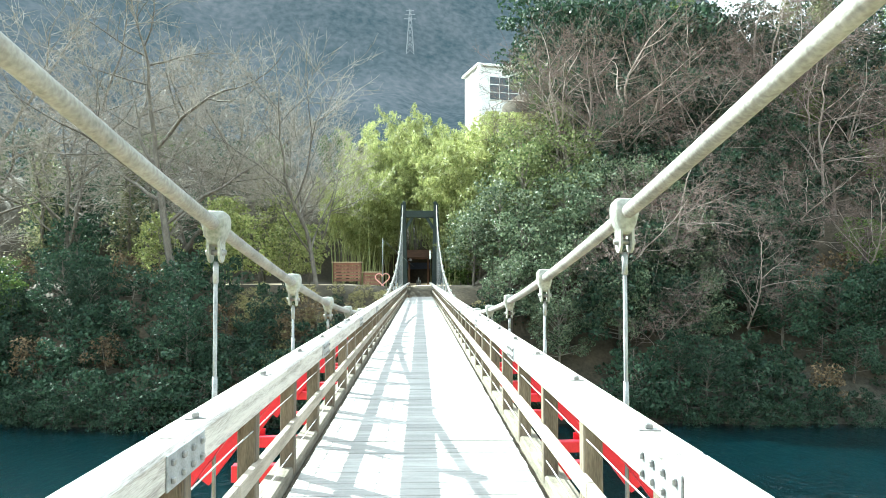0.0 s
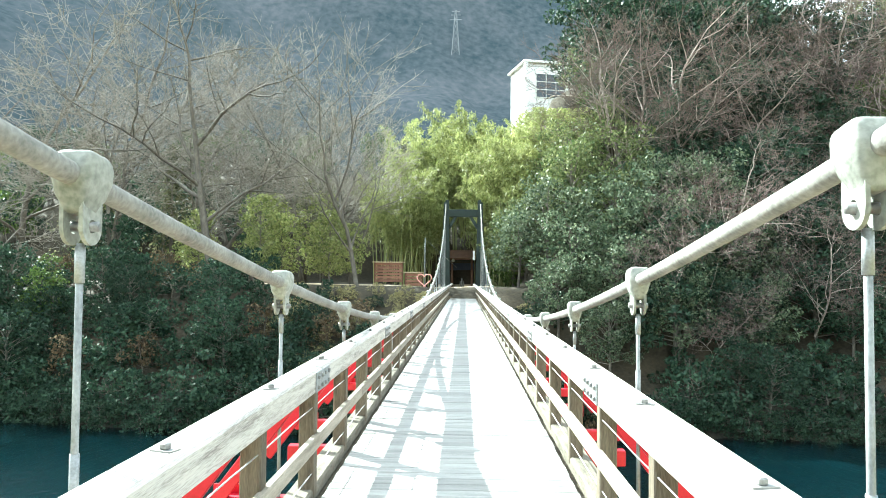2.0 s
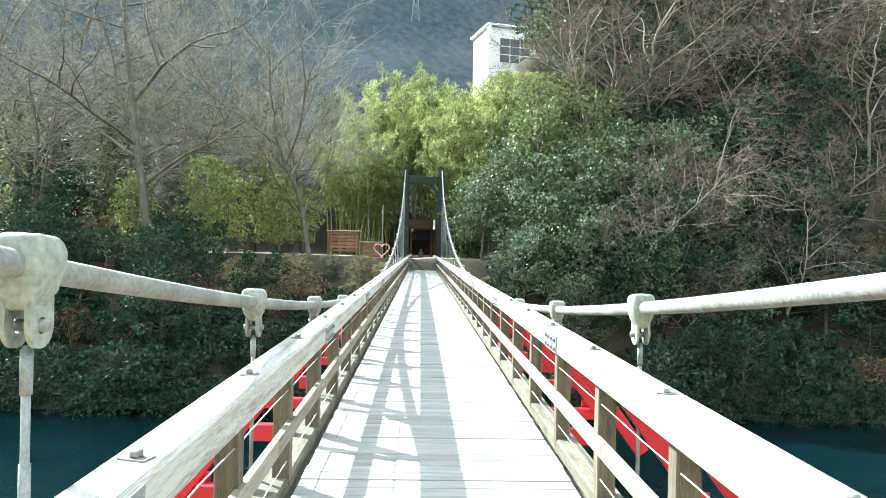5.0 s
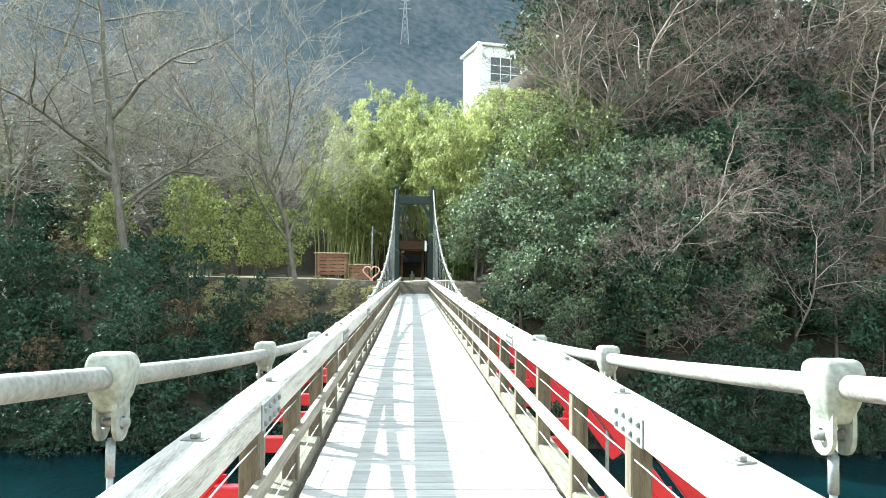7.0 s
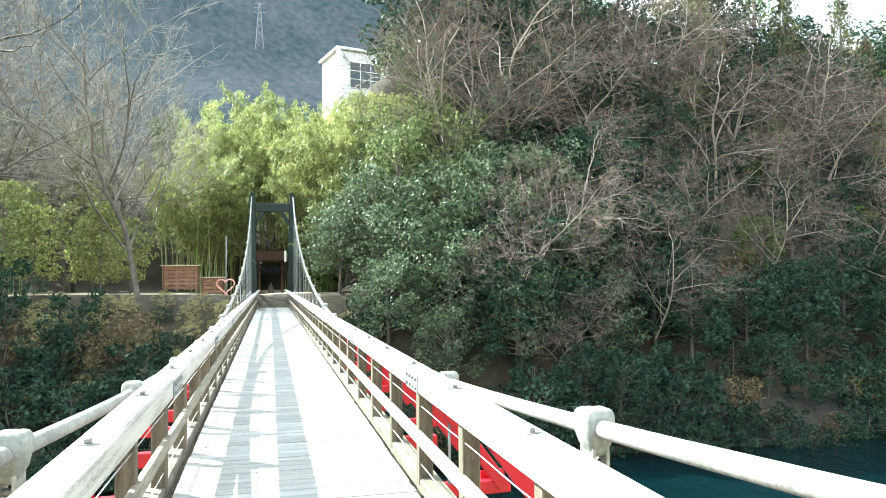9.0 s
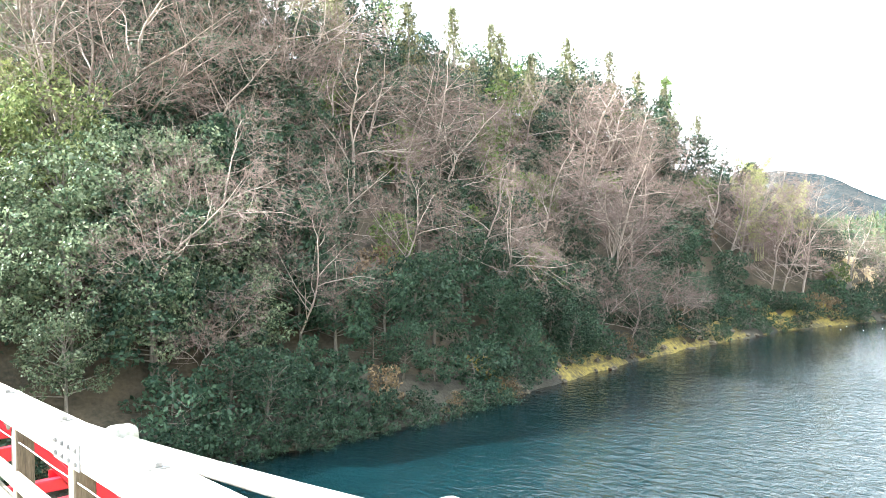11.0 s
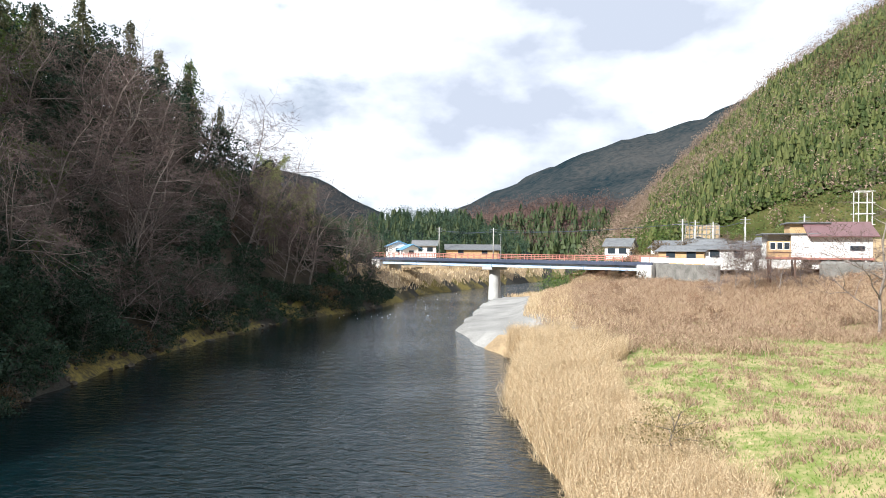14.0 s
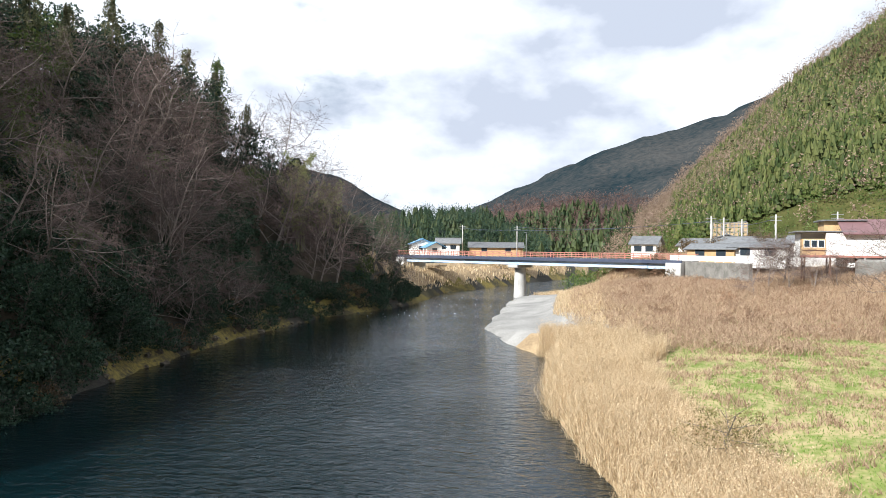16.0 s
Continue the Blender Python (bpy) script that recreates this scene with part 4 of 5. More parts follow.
# pale branches reaching out over the water
for x, y, s, ln in ((12.6, 52.5, 1.1, 34), (17.2, 55, 1.2, 38), (21.5, 51.0, 0.85, 34), (26, 56.0, 1.0, 42), (31, 54, 0.95, 40), (42, 55, 1.2, 40)):
    planted("bare_tree", "bare pale-limbed tree leaning out over the river", "tree", "leaning bare trees", REACH[int(x) % 2], x, y, rand_turn(), s, ln, 2.0)
# the wooded slope down the valley
spots = []
for i in range(3000):
    x = rng.uniform(13, 121)
    y = float(np.interp(x, *SF)) + rng.choice((rng.uniform(0.1, 4), rng.uniform(0.5, 36), rng.uniform(0.5, 36)))
    need = 1.7 if y - np.interp(x, *SF) < 4 else 2.9
    if all((x - a) ** 2 + (y - b) ** 2 > need ** 2 for a, b in spots):
        spots.append((x, y))
for x, y in spots:
    d, k = y - float(np.interp(x, *SF)), rng.random()
    late = step(104, 118, x)
    s = rng.uniform(0.8, 1.15) * (1 - 0.45 * late) * (1 + 0.6 * step(14, 28, d))
    bare = 0.08 if x < 32 else (0.24 if x < 58 else 0.36)
    if d < 3.5:
        if d < (0.2 if x < 34 else 0.8):
            continue
        if k < 0.30:
            planted("evergreen_tree", L_EVER, "tree", "evergreen trees", EVER[int(k * 100) % 3], x, y, rand_turn(), s * 0.62, 14)
        elif k < 0.84:
            planted("evergreen_shrub", L_SHRUB, "shrub", "shrubs of the bank", SHRUB[int(k * 50) % 3], x, y, rand_turn(), s * 1.1)
        elif k < 0.92:
            planted("withered_bush", "withered brown bush on the river bank", "bush", "withered bushes", BROWNB[0], x, y, rand_turn(), s * 0.9)
        else:
            planted("bare_tree", L_BARE, "tree", "bare trees", REACH[int(k * 99) % 2], x, y, rand_turn(), s * 0.8, 25, 0, 0.0)
    elif d > 25 and 40 < x < 118 and k < 0.34:
        planted("conifer", "tall dark conifer on the skyline", "tree", "conifers", CON[int(k * 20) % 3], x, y, rand_turn(), s * rng.uniform(0.6, 0.95))
    elif k < bare and d > (6 if x < 55 else 3.5):
        planted("bare_tree", L_BARE, "tree", "bare trees", BARE[int(k * 100) % 4], x, y, rand_turn(), s * (1.15 if d < 20 else 0.8), 20)
    elif k < 0.86:
        planted("evergreen_tree", L_EVER, "tree", "evergreen trees", EVER[int(k * 100) % 3], x, y, rand_turn(), s * (0.95 if x < 30 else 0.88))
    elif k < 0.95:
        planted("evergreen_tree", "mid-green leafy tree on the slope", "tree", "evergreen trees", GREEN[int(k * 100) % 2], x, y, rand_turn(), s * 0.9)
    elif k < 0.97:
        planted("golden_tree", "small tree with yellowing leaves on the slope", "tree", "yellow trees", GOLD[0], x, y, rand_turn(), s)
    else:
        planted("withered_bush", "withered brown bush on the slope", "bush", "withered bushes", BROWNB[0], x, y, rand_turn(), s * 1.3)
x = -52.0
while x < 119:
    x += rng.uniform(0.7, 1.25) if x < 36 else rng.uniform(1.3, 3.0)
    y, k = float(np.interp(x, *SF)) + (rng.uniform(-1.1, 0.0) if x < 36 else rng.uniform(-0.6, 1.0)), rng.random()
    low = SHRUB[int(k * 60) % 3] if k < 0.9 else BROWNB[0]
    planted("bank_shrub", "low shrub hanging over the waterline", "shrub", "shrubs at the waterline", low, x, y, rand_turn(), rng.uniform(0.55, 0.85), 12, 0.1)
for x, y, s in ((104, 56, 0.7), (108, 58, 0.75), (100, 60, 0.85), (112, 60, 0.7), (96, 58, 0.75), (106, 62, 0.8)):
    planted("bamboo_clump", "yellow-green bamboo at the wood's far edge", "bamboo", "far bamboo", BAM[int(x) % 3], x, y, rand_turn(), s)


def rock_mesh(seed):
    """A weathered, angular bank stone."""
    bm = bmesh.new()
    bmesh.ops.create_icosphere(bm, subdivisions=2, radius=1)
    for v in bm.verts:
        q = v.co.copy()
        v.co = Vector((q.x, q.y * 0.7, q.z * 0.6)) * (1 + 0.7 * noise.noise(q * 1.7 + Vector((seed, 0, 0))) + 0.3 * noise.noise(q * 3.3 + Vector((0, seed, 0))))
    return from_bm("stone", bm, STONE)


STONE = mat("brown_bank_stone", (0.035, 0.030, 0.022), (0.15, 0.125, 0.09), 0.9, 0.95, 0.8, fine=6, vary=0.3, dist=0.08)
STONES = [rock_mesh(i * 7.3) for i in range(4)]
for i in range(110):
    x = rng.uniform(12, 108)
    y = float(np.interp(x, *SF)) + rng.uniform(-1.1, 0.9)
    w = rng.uniform(0.15, 0.5) * (1.4 if i % 9 == 0 else 1)
    o = tagged(new("bank_stone", STONES[i % 4]), "brown angular stone at the foot of the wooded bank", "stone", "stones of the bank")
    o.matrix_basis = Matrix.Translation((x, y, max(ground_z(x, y), WATER - 0.25) + 0.12 * w)) @ Matrix.Rotation(rand_turn(), 4, "Z") @ Matrix.Diagonal((w, w, w * rng.uniform(0.7, 1.3), 1))
# low bank and terrace growth up the river
spots = []
for i in range(700):
    x = rng.uniform(-52, 6)
    y = float(np.interp(x, *SF)) + rng.uniform(0.1, 11)
    if (abs(x) < 2.2 or x > -14) and y > 56:
        continue
    if all((x - a) ** 2 + (y - b) ** 2 > 3.4 for a, b in spots) and y < 60.5:
        spots.append((x, y))
for x, y in spots:
    k, s = rng.random(), rng.uniform(0.7, 1.1)
    if x > -8 and y > 54:
        planted("withered_bush", "low yellowish bush below the path", "bush", "bushes below the path", YELLOWB[0] if k < 0.7 else SHRUB[1], x, y, rand_turn(), s * 0.4)
    elif k < 0.72:
        planted("evergreen_shrub", L_SHRUB, "shrub", "shrubs of the bank", SHRUB[int(k * 50) % 3], x, y, rand_turn(), s * 1.1)
    elif k < 0.85 and x < -10:
        planted("evergreen_tree", L_EVER, "tree", "evergreen trees", EVER[int(k * 100) % 3], x, y, rand_turn(), s * 0.8)
    else:
        planted("withered_bush", "withered brown bush on the river bank", "bush", "withered bushes", BROWNB[0], x, y, rand_turn(), s)
for i in range(64):
    x, y = rng.uniform(-13, -1.7), rng.uniform(50, 56.6)
    planted("yellow_bush", "low yellowish bush on the slope below the path", "bush", "bushes below the path", YELLOWB[0], x, y, rand_turn(), rng.uniform(0.32, 0.5))
for i in range(70):
    x, y = rng.uniform(-30, -1.8), rng.uniform(48.6, 54.0)
    planted("evergreen_shrub", L_SHRUB, "shrub", "shrubs of the bank", SHRUB[i % 3], x, y, rand_turn(), rng.uniform(0.4, 0.62 if x > -9 else 0.85))
for i in range(46):
    x, y = rng.uniform(-60, -10), rng.uniform(74, 98)
    if i % 3 == 0:
        x = -30 - 1.1 * i
    planted("evergreen_tree", L_EVER, "tree", "evergreen trees", (EVER + GREEN)[i % 5], x, y, rand_turn(), rng.uniform(0.8, 1.2))

# ---- meadow and reeds ----


def blades(name, label, area, count, high, wide, material, lean=0.25, keep=None, seed=1):
    """Stalks past counting in one mesh, each a narrow bent blade."""
    g = np.random.default_rng(seed)
    x, y = g.uniform(*area[0], count), g.uniform(*area[1], count)
    ok = np.array([keep(a, b) for a, b in zip(x, y)])
    x, y = x[ok], y[ok]
    m = len(x)
    z = np.array([ground_z(a, b) for a, b in zip(x, y)]) - 0.03
    h = high * g.uniform(0.55, 1.15, m) * (0.8 + 0.35 * np.array([wobble(a, b, 1.7, 4) for a, b in zip(x, y)]))
    a, tilt, t2 = g.uniform(0, 6.28, m), g.normal(0, lean, (m, 2)), g.normal(0, lean * 1.4, (m, 2))
    dx, dy = np.cos(a) * wide / 2, np.sin(a) * wide / 2
    p0, p1 = np.stack([x - dx, y - dy, z], 1), np.stack([x + dx, y + dy, z], 1)
    mx_, my_ = x + tilt[:, 0] * h * 0.55, y + tilt[:, 1] * h * 0.55
    p2, p3 = np.stack([mx_ + dx * 0.8, my_ + dy * 0.8, z + h * 0.6], 1), np.stack([mx_ - dx * 0.8, my_ - dy * 0.8, z + h * 0.6], 1)
    p4 = np.stack([mx_ + t2[:, 0] * h * 0.5, my_ + t2[:, 1] * h * 0.5, z + h], 1)
    v = np.stack([p0, p1, p2, p3, p4], 1).reshape(-1, 3)
    b = np.arange(m)[:, None] * 5
    f = [tuple(q) for q in (b + np.array([0, 1, 2, 3])).tolist()] + [tuple(q) for q in (b + np.array([3, 2, 4])).tolist()]
    return tagged(new(name, mesh(name, v, f, material)), label, "grass", kind="stuff")


def inland(x, y):
    return float(np.interp(x, *SN)) - y


blades("reeds", "tall dry straw-coloured reeds along the water", ((20, 66), (4, 22)), 100000, 1.45, 0.028, REED, 0.34, lambda a, b: -0.5 + 1.3 * wobble(a, b, 2.4, 9) < inland(a, b) < 6 + 3 * wobble(a, b, 5, 1), 3)
blades("far_reeds", "dry reeds further down the bank", ((66, 132), (-6, 30)), 40000, 0.85, 0.06, REED, 0.34, lambda a, b: (8 if a < 120 else 0.4) < inland(a, b) < 16 + 6 * wobble(a, b, 9, 1), 4)
blades("dry_brush", "brown dry brush and brambles over the meadow", ((34, 125), (-26, 16)), 80000, 1.0, 0.05, BRUSH, 0.6, lambda a, b: 5 < inland(a, b) and a > 58 + 9 * wobble(a, b, 7, 2) - 0.5 * b, 5)
blades("grass_tufts", "withered tufts in the meadow", ((22, 70), (-22, 14)), 120000, 0.45, 0.035, BRUSH, 0.6, lambda a, b: inland(a, b) > 4 and wobble(a, b, 1.5, 5) + 0.6 * wobble(a, b, 0.5, 2) > 0.13, 6)
blades("grass", "short green meadow grass", ((20, 72), (-24, 13)), 90000, 0.15, 0.035, GRASS, 0.5, lambda a, b: inland(a, b) > 5, 7)
blades("opposite_reeds", "dry yellow reeds on the flat below the road bridge", ((108, 230), (10, 62)), 14000, 1.2, 0.14, REED, 0.3, lambda a, b: 0.5 < b - float(np.interp(a, *SF)) < 16, 8)


def plumes(name, label, area, count, high, size, material, keep, seed):
    """Loose seed heads and small dry leaves over the stalks, in one mesh."""
    g = np.random.default_rng(seed)
    c = []
    while len(c) < count:
        a, b = g.uniform(*area[0]), g.uniform(*area[1])
        if keep(a, b):
            top = high * (0.8 + 0.35 * wobble(a, b, 1.7, 4) + 0.25 * wobble(a, b, 0.7, 6))
            q = g.normal(0, 0.16, (7, 3)) + (a, b, ground_z(a, b) + top * g.uniform(0.35, 1.0))
            c += list(q)
    v, f = leaf_data(np.array(c), size, size * 0.4, g, 0.2)
    return tagged(new(name, mesh(name, v, f, material)), label, "grass", kind="stuff")


plumes("reed_plumes", "fluffy pale seed heads of the dry reeds", ((20, 66), (4, 22)), 100000, 1.45, 0.085, REED, lambda a, b: -0.6 + 1.3 * wobble(a, b, 2.4, 9) < inland(a, b) < 6 + 3 * wobble(a, b, 5, 1), 13)
plumes("brush_twigs", "tangled dry twigs and leaves of the brush", ((40, 118), (-24, 20)), 80000, 0.9, 0.15, BRUSH, lambda a, b: 6 < inland(a, b) and a > 58 + 9 * wobble(a, b, 7, 2) - 0.5 * b, 14)
planted("olive_bush", "olive-yellow bush at the water's edge", "bush", "", [("trunk", SHRUB[1][0][1], ""), ("crown", leafy_tree(121, 2.0, 1.9, 2200, leaf_mat("olive_bush_leaf", (0.17, 0.14, 0.05), (0.40, 0.34, 0.15), 0.3, 0.6), 0.09, 0.03, 0.02, 0.1, 18)[1][1], "")], 28.5, 12.8, 0.3, 1.1)
for x, y, s in ((60.5, -7.0, 1.2), (95, -5.5, 0.6), (98, -6.5, 0.6), (86, -0.5, 0.35), (57, -12, 0.9)):
    planted("bare_tree", "small bare tree with pale branches on the meadow", "tree", "meadow trees", BARE[int(x) % 4], x, y, rand_turn(), s)
BRAMBLE = leafy_tree(98, 2.6, 1.7, 900, leaf_mat("russet_bramble_leaf", (0.17, 0.10, 0.065), (0.38, 0.25, 0.16), 0.3, 0.7), 0.18, 0.04, 0.05, 0.2, 16)
for x, y in ((118, 8.5), (119.5, 10.5), (116.5, 9.5), (121, 12.5), (122.5, 14), (117.5, 11.5), (115, 7.5), (124, 15.5)):
    planted("bramble", "tangled russet bramble beside the bridge abutment", "bush", "brambles", BRAMBLE, x, y, rand_turn(), 0.8)
for i in range(40):
    x, y = rng.uniform(112, 160), rng.uniform(-14, 10)
    if inland(x, y) > 3:
        planted("withered_bush", "withered brown bush by the river", "bush", "withered bushes", BROWNB[0], x, y, rand_turn(), rng.uniform(0.6, 1.0))

for i in range(30):
    x, y = rng.uniform(56, 112), rng.uniform(-16, 14)
    if inland(x, y) > 8:
        planted("bramble", "tangled russet bramble among the dry brush", "bush", "brambles", BRAMBLE, x, y, rand_turn(), rng.uniform(0.35, 0.65))

# ---- road bridge down the river ----


def road_bridge():
    a, b = Vector((149.0, 53.5, 0)), Vector((117.0, 5.0, 0))
    length = (b - a).length
    ob = thing("road_bridge", "road bridge with pale blue girders and red-brown railings", "bridge")
    ob.matrix_basis = Matrix.Translation((a + b) / 2) @ (b - a).to_track_quat("X", "Z").to_matrix().to_4x4()
    part("deck", block("deck", length + 6, 5.2, 0.30, CONCRETE, 0.02, (0, 0, 0.03)), ob)
    for s in (-1, 1):
        part("deck_edge", block("deck_edge", length + 6, 0.25, 0.55, GIRDERDARK, 0.02, (0, s * 2.72, -0.02)), ob, "dark navy deck edge")
        part("girder", block("girder", length + 2, 0.3, 0.85, GIRDER, 0.02, (0, s * 2.1, -0.70)), ob, "pale blue steel girder")
        stiff = block("stiffener", 0.16, 0.12, 0.78, GIRDER, 0.01)
        for i in range(9):
            part("stiffener", stiff, ob, "", pose(-length / 2 + 3 + i * (length - 6) / 8, s * 2.30, -0.70))
        rail = part("railing", block("railing", length + 6, 0.08, 0.10, RUST, 0.01, (0, s * 2.72, 1.18)), ob, "red-brown steel railing")
        for z in (0.55, 0.85):
            part("rail_bar", block("rail_bar", length + 6, 0.05, 0.06, RUST, 0.0, (0, s * 2.72, z)), rail)
        upright = block("upright", 0.10, 0.08, 0.95, RUST)
        for i in range(42):
            part("upright", upright, rail, "", pose(-length / 2 - 2.5 + i * (length + 5) / 41, s * 2.72, 0.70))
    bm = bmesh.new()
    bmesh.ops.create_cone(bm, cap_ends=True, segments=20, radius1=1.25, radius2=0.98, depth=6.6)
    bmesh.ops.translate(bm, verts=bm.verts, vec=(-1.0, 0, -5.0))
    part("pier", from_bm("pier", bm, CONCRETE, False), ob, "round white concrete pier standing in the river")
    part("pier_cap", block("pier_cap", 2.3, 4.6, 0.55, CONCRETE, 0.06, (-1.0, 0, -1.42)), ob)
    for q in (-0.6, 0.6):
        part("bearing", block("bearing", 0.35, 4.0, 0.22, GIRDERDARK, 0.02, (-1.0 + q, 0, -1.15)), ob)
    for e in (-1, 1):
        part("abutment", block("abutment", 2.5, 6.4, 4.5, CONCRETE, 0.05, (e * (length / 2 + 1.8), 0, -2.4)), ob)
    lamp = thing("street_lamp", "slim grey street lamp on the road bridge", "lamp")
    lamp.matrix_basis = ob.matrix_basis @ pose(-1.6, 2.5, 0.16)
    part("pole", tube("pole", [(0, 0, 0), (0, 0, 2.5), (0, 0, 4.7)], [0.09, 0.07, 0.05], GALV, 8), lamp)
    part("lamp_head", block("lamp_head", 0.18, 0.5, 0.12, GALV, 0.03, (0, -0.2, 4.7)), lamp)


road_bridge()

# ---- houses ----


def house(label, x, y, z, w, d, h, turn, wall, roof, rise=1.2, over=0.5, windows=2, group="village houses"):
    ob = thing("house", label, "house", group)
    ob.matrix_basis = pose(x, y, z, 0, 0, turn)
    bm = bmesh.new()
    vs = [bm.verts.new(q) for q in ((-w / 2, -d / 2, -1.5), (w / 2, -d / 2, -1.5), (w / 2, d / 2, -1.5), (-w / 2, d / 2, -1.5), (-w / 2, -d / 2, h), (w / 2, -d / 2, h), (w / 2, d / 2, h), (-w / 2, d / 2, h), (-w / 2, 0, h + rise * 0.96), (w / 2, 0, h + rise * 0.96))]
    for q in ((0, 1, 5, 4), (2, 3, 7, 6), (1, 2, 6, 9, 5), (3, 0, 4, 8, 7), (3, 2, 1, 0), (4, 5, 9, 8), (8, 9, 6, 7)):
        bm.faces.new([vs[i] for i in q])
    part("wall", from_bm("wall", bm, wall), ob)
    for s in (-1, 1):
        m = math.atan2(rise, d / 2)
        ln = (d / 2 + over) / math.cos(m)
        roof_m = block("roof", w + 2 * over, ln, 0.16, roof, 0.02)
        part("roof", roof_m, ob, "", Matrix.Translation((0, s * (d / 2 + over) / 2, h + rise / 2 - 0.5 * over * math.tan(m) + 0.12)) @ Matrix.Rotation(-s * m, 4, "X"))
    part("ridge_cap", block("ridge_cap", w + 2 * over, 0.3, 0.18, roof, 0.04, (0, 0, h + rise + 0.2)), ob)
    for side in (-1, 1):
        for i in range(windows):
            u = (i + 0.5) / windows - 0.5
            win = part("window", block("window", 1.5, 0.08, 1.1, GIRDERDARK, 0.01), ob, "dark window in a metal frame", pose(u * w * 0.9, side * (d / 2 + 0.03), h * 0.58))
            part("pane", block("pane", 1.36, 0.02, 0.96, GLASS), win, "", pose(0, side * 0.045, 0))
    for side in (-1, 1):
        win = part("window", block("window", 0.08, 1.3, 0.9, GIRDERDARK, 0.01), ob, "dark window in a metal frame", pose(side * (w / 2 + 0.03), 0.4, h * 0.55))
        part("pane", block("pane", 0.02, 1.16, 0.76, GLASS), win, "", pose(side * 0.045, 0, 0))
    return ob


house("small white house with a steep grey gable roof", 150, 6.2, 0.6, 5, 4.6, 2.4, 70, WHITEWALL, ROOFGREY, 1.3)
house("white house with a low grey tiled roof", 143, -3.9, 0.4, 8, 6, 2.2, 62, WHITEWALL, ROOFGREY)
house("long low tan house with a grey tiled roof", 121, -2.2, 0.5, 7.5, 4.5, 1.5, 58, TANWALL, ROOFGREY, 0.7)
house("pale house with a dark roof behind the fence", 133, -8.0, 0.8, 6, 5, 2.2, 40, WHITEWALL, ROOFGREY, 1.0)
house("white house with a grey roof behind the road", 150, -9, 0.8, 9, 7, 2.8, -10, WHITEWALL, ROOFGREY)
house("low tan workshop with a grey roof", 128, -12, 0.9, 10, 6, 1.9, 65, TANWALL, ROOFGREY, 0.8)
house("white shed with a pale roof along the road", 118, -8.5, 0.7, 8, 5, 1.6, 60, WHITEWALL, ROOFGREY, 0.6)
house("white house with a dark tiled roof", 116, -16, 1.0, 8, 6, 2.0, 62, WHITEWALL, ROOFGREY, 1.0)
house("house with a bright blue metal roof", 190, 62, 0.6, 7, 6, 2.2, 20, WHITEWALL, ROOFBLUE)
house("small cream house among the trees", 187, 54, 0.6, 6, 5, 2.4, 100, WHITEWALL, ROOFGREY)
house("long low house with a brown-grey roof", 192, 42, 0.4, 14, 6, 1.6, 100, TANWALL, ROOFGREY)
house("low house with a blue-grey roof", 186, 58, 0.5, 6, 5, 1.4, 30, WHITEWALL, ROOFBLUE)


